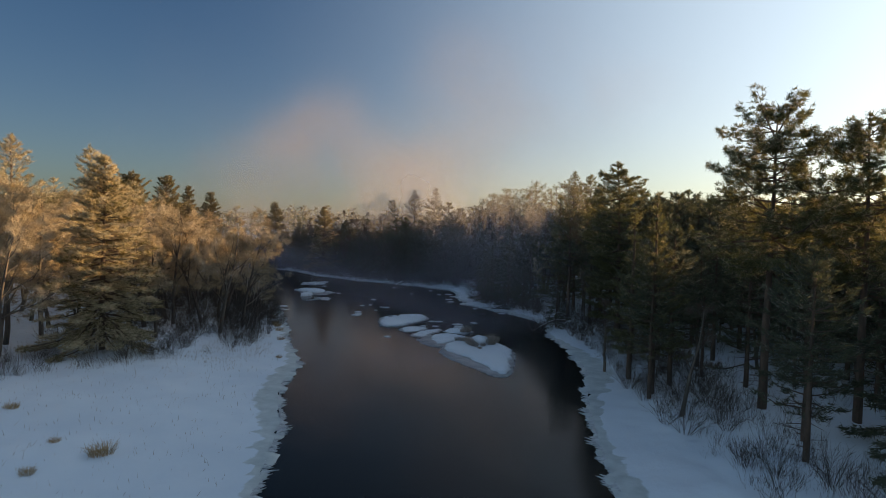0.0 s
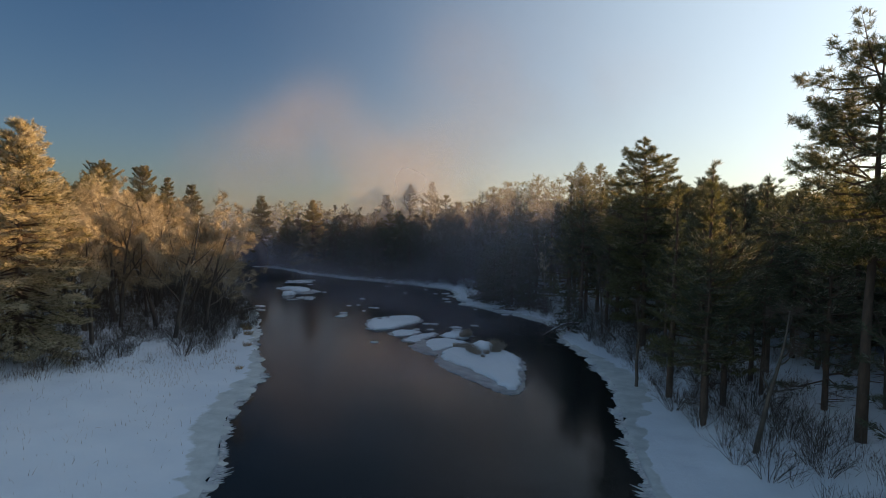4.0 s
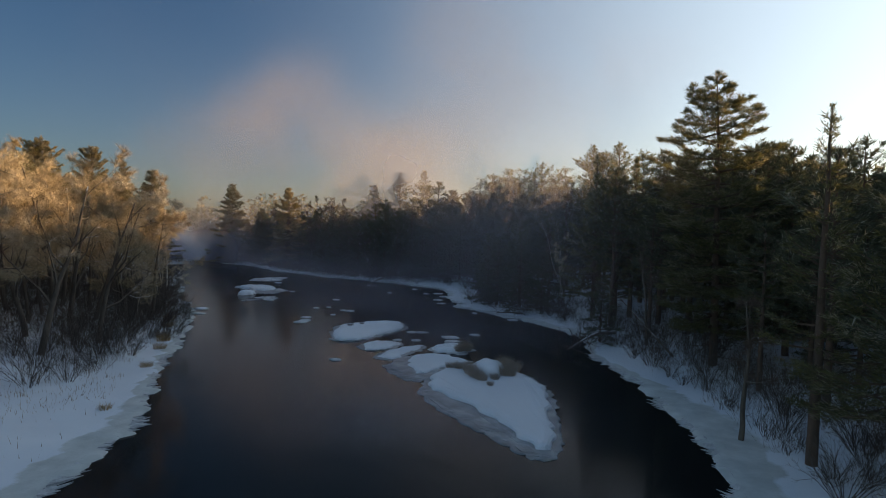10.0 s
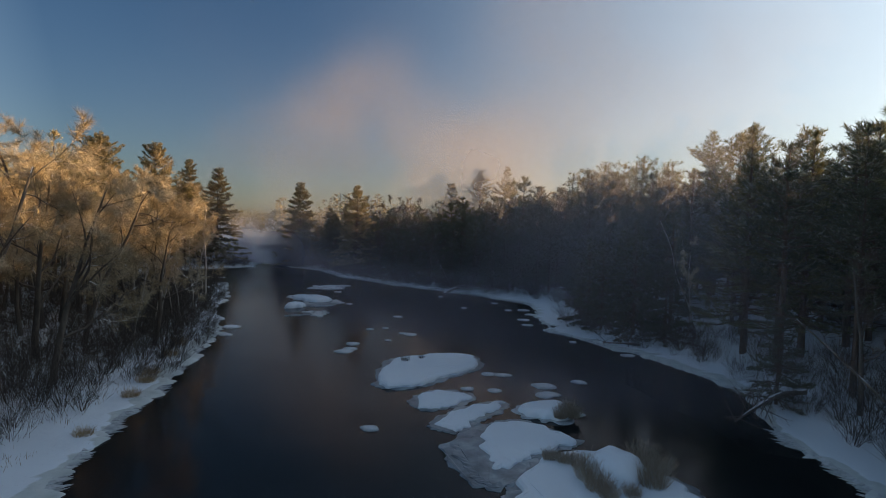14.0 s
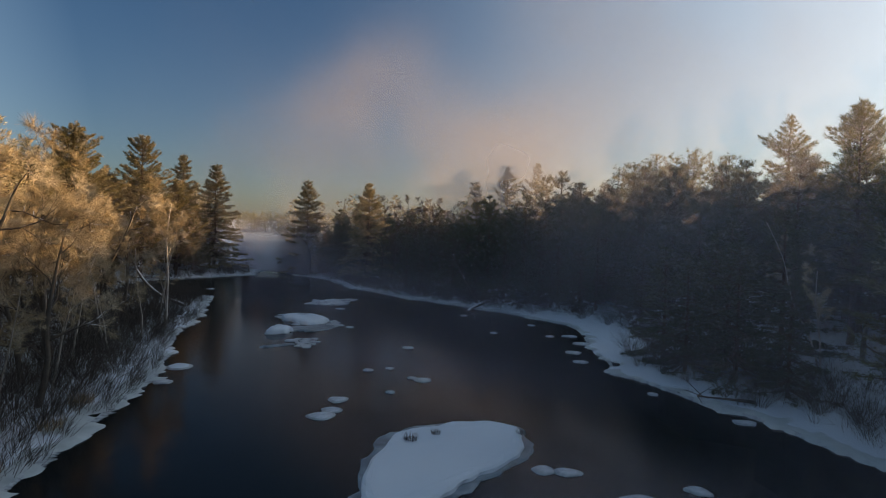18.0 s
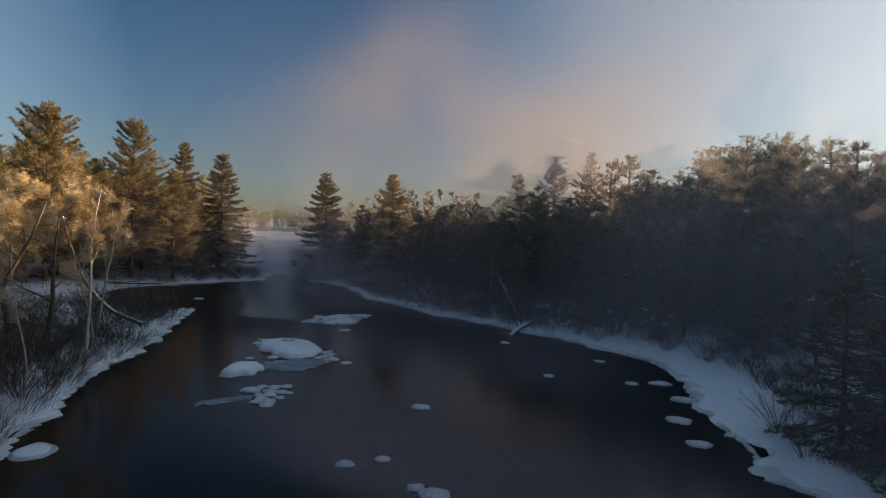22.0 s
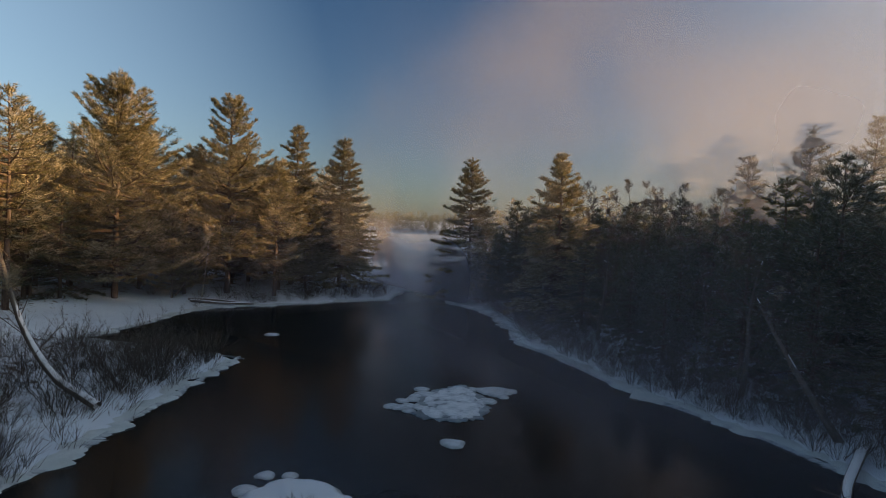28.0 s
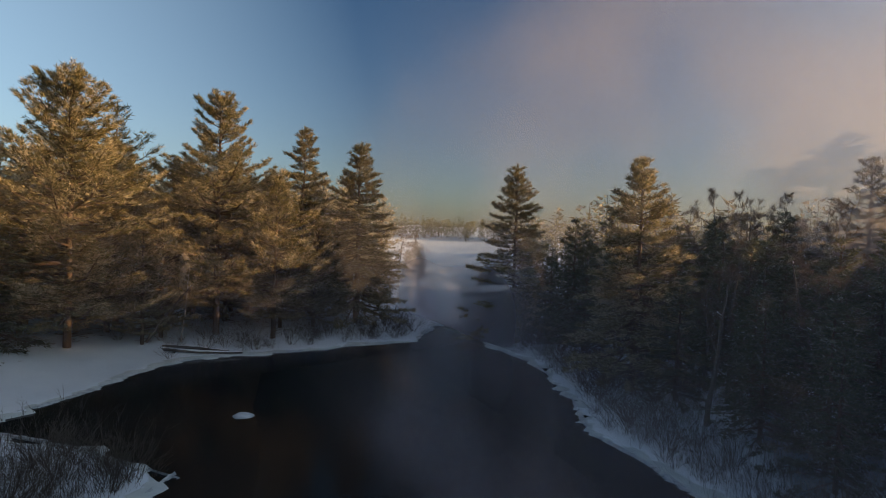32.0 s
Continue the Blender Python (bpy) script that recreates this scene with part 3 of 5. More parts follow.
def ground_height(px, py):
    px, py = np.asarray(px, float), np.asarray(py, float)
    d = outline_distance(px, py, RIVER)
    dc = outline_distance(px, py, CHANNEL)
    ragged = d + 0.3 * cloudy(px, py, 2.2, 1) + 0.15 * cloudy(px, py, 5.0, 2) + 0.4 * cloudy(px, py, 0.8, 15) * np.clip((py - 66) / 10, 0, 1)
    land = np.minimum(ragged, dc + 0.5)
    z = np.where(ragged < 0, np.maximum(-0.8, ragged * 1.2), 0)
    shelf = np.clip(ragged / 0.18, 0, 1) * 0.13
    rise = 0.95 * (np.clip((land - 1.5) / 9, 0, 1) ** 1.3) + 0.006 * np.clip(land - 10, 0, 200)
    z = np.where(ragged > 0, shelf + rise, z)
    rough = np.clip((land - 0.5) / 3, 0, 1)
    z += rough * (0.08 * cloudy(px, py, 0.55, 3) + 0.07 * cloudy(px, py, 1.6, 4) + 0.05 * cloudy(px, py, 3.1, 5) * np.clip((py - 36) / 14, 0, 1))
    far = np.clip((np.hypot(px + 20, py - 80) - 330) / 600, 0, 1)
    z += far ** 1.5 * 16 * np.clip(dc / 60, 0, 1)
    return z, ragged, dc


def axis(lo, hi, step, far):
    inner = list(np.arange(lo, hi + 1e-6, step))
    s, out = step, hi
    right = []
    while out < far:
        s *= 1.16
        out += s
        right.append(out)
    s, out = step, lo
    left = []
    while out > -far:
        s *= 1.16
        out -= s
        left.append(out)
    return np.array(left[::-1] + inner + right)


gx, gy = axis(-64, 24, 0.5, 3200), axis(14, 164, 0.5, 3200)
GX, GY = np.meshgrid(gx, gy)
GZ, shore_d, chan_d = ground_height(GX.ravel(), GY.ravel())
nx, ny = len(gx), len(gy)
ii = (np.arange(ny - 1)[:, None] * nx + np.arange(nx - 1)[None]).ravel()
gmesh = bpy.data.meshes.new("ground")
gmesh.from_pydata(np.column_stack([GX.ravel(), GY.ravel(), GZ]), [], np.column_stack([ii, ii + 1, ii + nx + 1, ii + nx]))
gmesh.materials.append(GROUND_SNOW)
gmesh.polygons.foreach_set("use_smooth", np.ones(len(gmesh.polygons), bool))
ice_w = gmesh.attributes.new("ice", "FLOAT", "POINT")
gxr, gyr = GX.ravel(), GY.ravel()
width = 1.1 + 0.7 * cloudy(gxr, gyr, 0.12, 7)
width = width + np.where((gxr < 0) & (gyr > 16) & (gyr < 58), 1.9 * np.exp(-((gyr - 44) / 9) ** 2), 0) + np.where((gxr > 0) & (gyr > 36) & (gyr < 66), 1.9 * np.exp(-((gyr - 50) / 9) ** 2), 0)
ice_w.data.foreach_set("value", np.clip(1.35 - np.abs(shore_d) / np.maximum(0.5, width), 0, 1) * 0.75)
lit_w = gmesh.attributes.new("litter", "FLOAT", "POINT")
wood_d = np.minimum(shore_d, chan_d)
meadow = np.interp(gyr, [20, 39, 44, 49, 58, 66, 75, 90], [-44, -30, -26, -23, -20, -19.5, -23, -30])
left_lit = 0.1 + 0.1 * np.clip((gyr - 62) / 10, 0, 1) + 0.24 * np.clip((meadow + 2 + 2.5 * cloudy(gxr, gyr, 0.25, 12) - gxr) / 9, 0, 1)
right_lit = np.clip((wood_d - 2.0) / 12, 0, 1) * 0.22 + 0.1
far_lit = np.clip((wood_d - 1.0) / 9, 0, 1) * 0.34 + 0.08
north = np.clip((gyr - 100) / 20, 0, 1)
lit_w.data.foreach_set("value", np.where(gxr > -2, right_lit, left_lit) * (1 - north) + far_lit * north)
gmesh.update()
ground = tagged(new("ground", gmesh), "snow-covered river banks and forest floor with grey edge ice", "ground", kind="structure")

wmesh = bpy.data.meshes.new("water")
wmesh.from_pydata([(-75, -70, 0), (30, -70, 0), (30, 172, 0), (-75, 172, 0)], [], [(0, 1, 2, 3)])
wmesh.materials.append(WATER)
tagged(new("water", wmesh), "dark slow river water with faint ripples", "river", kind="structure")


def ground_z(x, y):
    """The ground's height from its own grid."""
    i, j = min(nx - 2, max(0, int(np.searchsorted(gx, x)) - 1)), min(ny - 2, max(0, int(np.searchsorted(gy, y)) - 1))
    u, v = (x - gx[i]) / (gx[i + 1] - gx[i]), (y - gy[j]) / (gy[j + 1] - gy[j])
    g = GZ.reshape(ny, nx)
    return float((g[j, i] * (1 - u) + g[j, i + 1] * u) * (1 - v) + (g[j + 1, i] * (1 - u) + g[j + 1, i + 1] * u) * v)


def shore(x, y):
    return river_line.at(x, y)


placed = set()


def place(proto, x, y, scale=1.0, turn=0.0, sz=None, tilt=(0, 0), z=None):
    """Puts the built thing at its first place, copies of it at all others."""
    m = pose(x, y, ground_z(x, y) - 0.05 if z is None else z, tilt[0], tilt[1], turn) @ Matrix.Diagonal((scale, scale, sz or scale, 1))
    if proto.name not in placed:
        placed.add(proto.name)
        proto.matrix_basis = m
        return proto
    return copy_thing(proto, m @ Matrix.Diagonal((1 / proto.scale[0], 1 / proto.scale[1], 1 / proto.scale[2], 1)))


# ---- trees that stand out ----
rng = np.random.default_rng(11)
SPOTS = [
    # style, x, y, height, crown base, reach, needles, needles per spray, spray size, whorl gap
    ("spruce", -29.4, 49.4, 16.8, 1.4, 5.8, "rimed", 15, 0.34, 0.42),
    ("white", -45, 73, 20.6, 8, 3.6, "rimed", 7, 0.42, 0.65),
    ("white", -65, 86, 23.5, 9, 5.0, "rimed", 7, 0.48, 0.7),
    ("white", -74.5, 133, 20.5, 3, 6.4, "gold", 7, 0.5, 0.8),
    ("white", -62.5, 141.5, 15.5, 2.2, 5.2, "gold", 10, 0.44, 0.7),
    ("white", -66, 116, 18.0, 6, 5.0, "gold", 7, 0.46, 0.65),
    ("white", -67, 138.5, 22.3, 3.0, 7.2, "gold", 13, 0.35, 0.66),
    ("white", -69, 126.6, 22.0, 2.6, 8.2, "gold", 13, 0.35, 0.66),
    ("spruce", -66, 147.5, 20.3, 3, 5.4, "gold", 12, 0.40, 0.55),
    ("spruce", -62, 152.2, 19.6, 2.2, 6.4, "gold", 12, 0.40, 0.5),
    ("red", 21.3, 37.4, 19.7, 9.2, 5.3, "green", 22, 0.28, 0.52),
    ("red", 26.0, 35.2, 18.6, 9.0, 3.9, "green", 22, 0.28, 0.5),
    ("plate", 19.6, 63.4, 19.8, 2.6, 5.8, "green", 16, 0.30, 0.72),
    ("spire", 15.7, 47.3, 14.2, 4.0, 2.6, "green", 9, 0.24, 0.6),
    ("spire", 16.0, 42.9, 15.3, 3.4, 3.4, "green", 12, 0.25, 0.55),
    ("spire", 17.2, 84.4, 16.8, 2.5, 4.4, "green", 8, 0.4, 0.55),
    ("spire", 20.6, 83.1, 16.0, 2.5, 4.0, "green", 8, 0.4, 0.55),
    ("white", 25.5, 93.8, 18.0, 4, 5.6, "green", 7, 0.45, 0.6),
    ("white", 29.5, 91, 17.8, 4, 5.4, "green", 7, 0.45, 0.6),
    ("white", 23.7, 104.8, 19.4, 5, 5.2, "green", 7, 0.45, 0.6),
    ("white", 30, 117.5, 23.0, 6, 5.4, "green", 7, 0.45, 0.6),
    ("white", 31, 138, 25.4, 7, 6.0, "green", 8, 0.45, 0.6),
    ("white", -9, 180.5, 23.0, 7, 4.6, "green", 8, 0.45, 0.6),
    ("white", -3, 178.8, 23.2, 7, 4.4, "green", 8, 0.45, 0.6),
    ("white", -15.9, 180.2, 19.2, 6, 4.4, "green", 8, 0.45, 0.6),
    ("spruce", -76, 172, 10.5, 0.8, 4.2, "gold", 8, 0.45, 0.6),
    ("spruce", -84, 182, 11.5, 0.8, 4.4, "gold", 8, 0.45, 0.6),
    ("spruce", -47, 160.5, 18.2, 1.2, 6.2, "gold", 11, 0.40, 0.5),
    ("spruce", -30.9, 148.2, 16.6, 0.9, 5.8, "gold", 11, 0.38, 0.5),
]
LABELS = {"spruce": "dense conical evergreen with boughs nearly to the snow", "white": "tall white pine with layered horizontal boughs",
          "plate": "tall white pine with wide flat layered boughs", "red": "tall red pine with tufted crown on bare trunk", "spire": "slender young pine with a sparse pointed top"}
NEEDLES = {"rimed": NEEDLE_RIMED_SUNLIT, "green": NEEDLE_GREEN, "dark": NEEDLE_SHADED, "gold": NEEDLE_SUNLIT_GOLD}
TONE = {"gold": ", lightly frosted, coloured as sunlit", "rimed": ", frost-tipped, coloured as sunlit", "green": ", dark green", "dark": ", deep green in shade"}
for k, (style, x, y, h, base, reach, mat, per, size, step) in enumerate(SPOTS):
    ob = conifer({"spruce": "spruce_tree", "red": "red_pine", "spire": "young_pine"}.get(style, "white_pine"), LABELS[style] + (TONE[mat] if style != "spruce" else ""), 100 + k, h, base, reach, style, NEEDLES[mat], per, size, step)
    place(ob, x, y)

# ---- birches, leaning trees and fallen wood ----
BIRCHES = [bare_tree("birch_tree", "pale-barked slender birch with frosted twigs", 500 + k, 11.5, 0.55, BARK_BIRCH, TWIG_RIMED_SUNLIT, low=0.42, limbs=4, fine=20, twig=0.4, wide=0.012, girth=0.5, lean=0.05 * k) for k in range(3)]
for k, (x, y, sc, turn) in enumerate(((-32.8, 96.8, 1.25, 200), (-36.8, 101.7, 1.14, 20), (-38, 92, 1.0, 80), (-35, 89.5, 0.92, 140), (-41, 97, 1.05, 250), (-31, 91.5, 0.8, 0),
                                       (-40, 87, 1.0, 60), (-25.6, 78.0, 0.72, 30), (-26.8, 79.4, 0.66, 100), (-28.2, 82.0, 0.75, 170), (-27.4, 84.2, 0.7, 220), (-29.8, 86.4, 0.8, 300), (-31.4, 84.0, 0.82, 10), (-33.6, 87.6, 0.78, 75), (-24.6, 74.2, 0.62, 140), (-36.0, 94.2, 0.85, 330), (-34.0, 99.0, 0.7, 260), (17.5, 99, 0.95, 270), (15, 90.5, 0.8, 160), (-66.2, 134.5, 0.85, 10), (-33, 150, 1.0, 0), (-12, 137, 0.9, 90))):
    place(BIRCHES[k % 3], x, y, sc, turn)


def leaning_trunk(name, label, pts, r0, r1, mat, twig_mat, seed, sprays=18):
    rs = np.random.default_rng(seed)
    pts = np.array(pts, float)
    root = new(name)
    root.location = pts[0]
    q = pts - pts[0]
    t = np.linspace(0, len(q) - 1, 14)
    i = np.minimum(len(q) - 2, t.astype(int))
    c = q[i] + (q[i + 1] - q[i]) * (t - i)[:, None]
    c[1:-1] = 0.25 * c[:-2] + 0.5 * c[1:-1] + 0.25 * c[2:]
    g, h = Geo(), Geo()
    pipe(g, c, np.linspace(r0, r1, 14), 8)
    part("trunk", g, mat, root, smooth=True)
    if sprays:
        for k in range(sprays):
            b = c[rs.integers(5, 14)]
            d = unit(rs.normal(0, 1, 3) + UP * 0.6)
            e = b + d * rs.uniform(0.8, 2.2)
            tubes(h, b, e, 0.03, 0.008)
            o = b + (e - b) * rs.uniform(0.3, 1, (9, 1))
            blades(h, o, unit(d + rs.normal(0, 0.5, (9, 3))), rs.uniform(0.3, 0.8, 9), 0.025, rs)
        tagged(part("branchwork", h, twig_mat, root), kind="stuff")
    return tagged(root, label, "tree" if sprays else "log")


BARK_SNOWY = bark("snowy_bark", (0.06, 0.05, 0.042), (0.2, 0.17, 0.14), 3, snow=0.3)
leaning_trunk("leaning_tree", "snow-dusted bare tree leaning over the point", [(-38.6, 108.4, 0.4), (-41.2, 107.8, 1.3), (-43.4, 107.4, 3.4), (-44.6, 107.0, 6.6), (-45.0, 106.6, 9.0)], 0.22, 0.06, BARK_SNOWY, TWIG_SHADED, 1, 26)
leaning_trunk("leaning_tree", "dark dead trunk leaning out from the snowy bank", [(-9.2, 125.2, 0.2), (-10.6, 126.3, 2.2), (-12.0, 127.6, 4.4), (-13.0, 128.6, 6.2)], 0.2, 0.05, BARK_GREY, TWIG_SHADED, 2, 14)
leaning_trunk("fallen_trunk", "snow-crusted log lying off the bank into the river", [(-8.4, 125.0, 0.45), (-8.9, 122.6, 0.38), (-9.4, 120.2, 0.28), (-9.6, 118.6, 0.12)], 0.24, 0.16, BARK_SNOWY, TWIG_SHADED, 3, 5)
leaning_trunk("leaning_tree", "pale dead tree leaning in the dark forest", [(0.4, 126.2, 0.8), (-1.0, 128.0, 3.5), (-2.4, 130.0, 6.4), (-3.6, 132, 9)], 0.09, 0.03, BARK_GREY, TWIG_SHADED, 4, 8)
leaning_trunk("fallen_trunk", "snow-capped log at the edge of the inlet", [(-66.0, 132.8, 0.45), (-63.6, 134.0, 0.5), (-61, 135.6, 0.3)], 0.22, 0.14, BARK_SNOWY, TWIG_SHADED, 5, 0)
leaning_trunk("fallen_trunk", "snow-capped log at the edge of the inlet", [(-64.6, 132.0, 0.5), (-62.2, 133.6, 0.35), (-59.9, 136.2, 0.25)], 0.18, 0.1, BARK_SNOWY, TWIG_SHADED, 6, 0)
leaning_trunk("leaning_tree", "broken bare tree leaning beside the inlet", [(-66.6, 131.6, 0.8), (-65.8, 133.0, 3.2), (-64.8, 134.5, 5.6)], 0.13, 0.04, BARK_GREY, TWIG_SHADED, 7, 8)
leaning_trunk("fallen_trunk", "dark fallen tree with branches over the water's edge", [(15.5, 71.5, 1.2), (13.6, 70.2, 1.3), (12.0, 69.0, 0.8), (10.9, 68.2, 0.35)], 0.16, 0.04, BARK_GREY, TWIG_SHADED, 8, 24)
leaning_trunk("leaning_tree", "bent white birch stem leaning among dark pines", [(16.3, 93.2, 0.8), (15.9, 93.6, 3.0), (14.8, 94.2, 5.4), (14.4, 94.6, 8.2), (13.4, 95.2, 10.6)], 0.06, 0.02, BARK_BIRCH, TWIG_SHADED, 11, 14)
leaning_trunk("leaning_tree", "dark dead stem leaning from the snowy bank", [(17.4, 64.6, 0.8), (16.4, 66.4, 2.2), (15.0, 68.8, 4.2), (14.2, 70.0, 5.2)], 0.08, 0.03, BARK_GREY, TWIG_SHADED, 13, 3)
leaning_trunk("fallen_trunk", "dark log lying along the icy bank", [(10.4, 87.2, 0.3), (9.2, 87.0, 0.4), (7.6, 88.0, 0.2)], 0.12, 0.05, BARK_GREY, TWIG_SHADED, 9, 10)

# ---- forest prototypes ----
# Riverside conifers get needles darkened for shade; BACK gets the sun-gilded, rimed ones.
PINES = [conifer("white_pine", "mid-sized white pine in the dark riverside forest", 200 + k, 14, 2.5, 4.6, "white", NEEDLE_SHADED, 8, 0.40, 0.8) for k in range(3)]
HIGHS = [conifer("young_pine", "young pine with a bare lower trunk and high soft crown", 230 + k, 13, 5.2, 3.4, "white", NEEDLE_SHADED, 8, 0.38, 0.75) for k in range(2)]
FIRS = [conifer("hemlock_tree", "dark hemlock with drooping boughs in the riverside forest", 220 + k, 11, 0.8, 4.0, "hemlock", NEEDLE_SHADED, 8, 0.38, 0.66, broad=0.165) for k in range(3)]
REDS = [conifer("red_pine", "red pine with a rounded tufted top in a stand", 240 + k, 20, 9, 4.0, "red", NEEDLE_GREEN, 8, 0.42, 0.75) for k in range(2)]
BACK = [conifer("pine_tree", "frosted white pine rising behind the bare trees", 260 + k, 18, 5, 5.0, "white", NEEDLE_RIMED_SUNLIT, 4, 0.55, 0.8) for k in range(2)]
OAKS = [bare_tree("hardwood_tree", "leafless broad tree with dense frosted twigs", 300 + k, 14.5, 1.0, BARK_GREY, TWIG_RIMED_SUNLIT, fine=50, wide=0.012, twig=0.6) for k in range(3)]
POLES = [bare_tree("bare_tree", "slender leafless tree with fine frosted twigs", 320 + k, 12, 0.62, BARK_GREY, TWIG_RIMED_SUNLIT, low=0.4, limbs=5) for k in range(2)]
DARKS = [bare_tree("bare_tree", "thin dark leafless tree among conifers", 340 + k, 10.5, 0.6, BARK_GREY, TWIG_SHADED, low=0.35, limbs=3, fine=14, wide=0.012) for k in range(3)]
BROADS = [bare_tree("bare_tree", "broad leafless crown standing dark against the sky", 360 + k, 15.5, 1.0, BARK_GREY, TWIG_SHADED, low=0.3, wide=0.013) for k in range(2)]
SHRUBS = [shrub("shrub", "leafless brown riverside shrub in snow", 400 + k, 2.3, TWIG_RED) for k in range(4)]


def taken(x, y, near, spots):
    return any((x - a) ** 2 + (y - b) ** 2 < near * near for a, b in spots)


standing = [(q[1], q[2]) for q in SPOTS] + [(-32.8, 96.8), (-36.8, 101.7), (-38, 92), (-41, 97), (17.5, 99)]
heroes = [(q[1], q[2]) for q in SPOTS]
rnd = random.Random(5)


def scatter(count, box, ok, gap, choose):
    tries = 0
    made = 0
    while made < count and tries < count * 30:
        tries += 1
        x, y = rnd.uniform(box[0], box[1]), rnd.uniform(box[2], box[3])
        if not ok(x, y) or taken(x, y, gap, standing) or (gap > 2 and taken(x, y, 4.6, heroes)):
            continue
        standing.append((x, y))
        made += 1
        proto, s, sz = choose(x, y)
        place(proto, x, y, s, rnd.uniform(0, 360), sz)


def chan(x, y):
    return channel_line.at(x, y)


# red pine stand on the far right bank
for x, y, s in ((9.5, 143, 0.92), (12.5, 147, 0.98), (16.5, 148.3, 1.06), (20, 156, 1.1), (24, 162, 1.15), (27, 171, 1.26), (13, 154, 1.02), (33, 168, 1.2), (18, 166, 1.12), (30, 160, 1.12)):
    standing.append((x, y))
    place(rnd.choice(REDS), x, y, s, rnd.uniform(0, 360))


# trunks that stand along the near bank
for k, (x, y, sc) in enumerate(((15.3, 41.4, 0.8), (18.2, 45.0, 0.95), (20.3, 53.2, 1.0), (24.1, 67.2, 1.15), (25.1, 64.4, 1.1), (19.3, 90.6, 1.1), (24.9, 52.0, 1.0), (19.4, 84.0, 1.1), (17.6, 79.5, 1.15), (22.8, 74.4, 1.15), (21.8, 78.6, 1.2), (19.2, 74.0, 0.9))):
    standing.append((x, y))
    place(HIGHS[k % 2], x, y, sc, 61 * k)
for k, (x, y, sc) in enumerate(((15.8, 37.0, 0.9), (-13.6, 130.8, 1.0), (-17.7, 151.0, 1.1), (14.6, 50.5, 0.8))):
    standing.append((x, y))
    place(DARKS[k % 3], x, y, sc, 97 * k)


def right_wood(x, y):
    d = shore(x, y)
    least = float(np.interp(y, [20, 36, 44, 50, 60, 75, 90, 105, 125], [10, 8, 6.0, 5.0, 4.6, 4.0, 4.0, 7.5, 6.8]))
    return least < d < 45 and chan(x, y) > 6 and (x > 3 or y > 112) and (x > -40 or y > 158)


def right_pick(x, y):
    d = shore(x, y)
    if y > 140 and x < 2:
        p = rnd.choice(DARKS + FIRS)
        return p, rnd.uniform(0.9, 1.2), None
    r = rnd.random()
    tall = (0.82 + 0.42 * min(1, d / 18)) * float(np.interp(y, [20, 62, 74], [0.78, 0.8, 1.0]))
    if d < 11:
        if r < 0.3:
            return rnd.choice(DARKS), rnd.uniform(0.7, 1.1), None
        if y > 66 and r < 0.7:
            return rnd.choice(FIRS), rnd.uniform(0.6, 1.0), None
        return rnd.choice(HIGHS), tall * rnd.uniform(0.75, 1.0), None
    if r < 0.45:
        return rnd.choice(PINES), tall * rnd.uniform(0.82, 1.05), None
    if r < 0.62:
        return rnd.choice(HIGHS), tall * rnd.uniform(0.85, 1.1), None
    if r < 0.78:
        return rnd.choice(FIRS), tall * rnd.uniform(0.8, 1.2), None
    return rnd.choice(DARKS), tall * rnd.uniform(0.8, 1.15), None


# dark hemlocks hanging over the inner bend
for x, y, sc in ((8.2, 93.6, 0.72), (10.6, 91.2, 0.78), (12.6, 88.6, 0.62), (7.4, 96.6, 0.75), (11, 94.5, 0.9), (14.6, 72.6, 0.5)):
    standing.append((x, y))
    place(rnd.choice(FIRS), x, y, sc, rnd.uniform(0, 360))
scatter(320, (-44, 58, 10, 190), right_wood, 2.6, right_pick)


# More pines behind the bank, added to stop sun leaking through gaps.
scatter(110, (26, 70, 28, 128), lambda x, y: shore(x, y) > 14, 3.2, lambda x, y: (rnd.choice(PINES), rnd.uniform(1.0, 1.2) * float(np.interp(y, [28, 62, 76], [0.72, 0.78, 1.05])), None))


def far_bank(x, y):
    return 6.0 < shore(x, y) < 50 and chan(x, y) > 7 and y > 116 and (x > -38 or y > 158)


def far_pick(x, y):
    r = rnd.random()
    if r < 0.6:
        return rnd.choice(FIRS), rnd.uniform(0.6, 0.95), None
    if r < 0.66:
        return rnd.choice(PINES), rnd.uniform(0.5, 0.7), None
    return rnd.choice(DARKS), rnd.uniform(0.8, 1.15), None


# broad bare crowns against the sky, and dark hemlocks beside the frozen channel
for k, (x, y, sc) in enumerate(((-34, 171, 1.0), (-30.2, 173.2, 1.08), (-26, 172, 1.0), (-22.5, 175, 1.04), (-19.5, 172, 0.92), (4, 168, 1.15), (0, 164, 1.0), (-38, 168, 0.9))):
    standing.append((x, y))
    place(BROADS[k % 2], x, y, sc, rnd.uniform(0, 360))
for x, y, sc in ((-49, 166, 0.62), (-45, 172, 0.8), (-53, 179, 0.8), (-60, 192, 0.9), (-42, 163, 0.75), (-44, 156.8, 0.5)):
    standing.append((x, y))
    place(rnd.choice(FIRS), x, y, sc, rnd.uniform(0, 360))
scatter(230, (-46, 14, 116, 200), far_bank, 2.0, far_pick)


def bush_edge(y):
    return float(np.interp(y, [20, 39, 44, 49, 58, 66, 75, 90], [-44, -30, -26, -23, -20, -19.5, -23, -30]))


def left_wood(x, y):
    return shore(x, y) > 3 and x < bush_edge(y) - 3 and chan(x, y) > (5 if y < 160 else 8) and x > -95 and not (y > 104 and x > -60) and not (110 < y < 133 and x > -71)


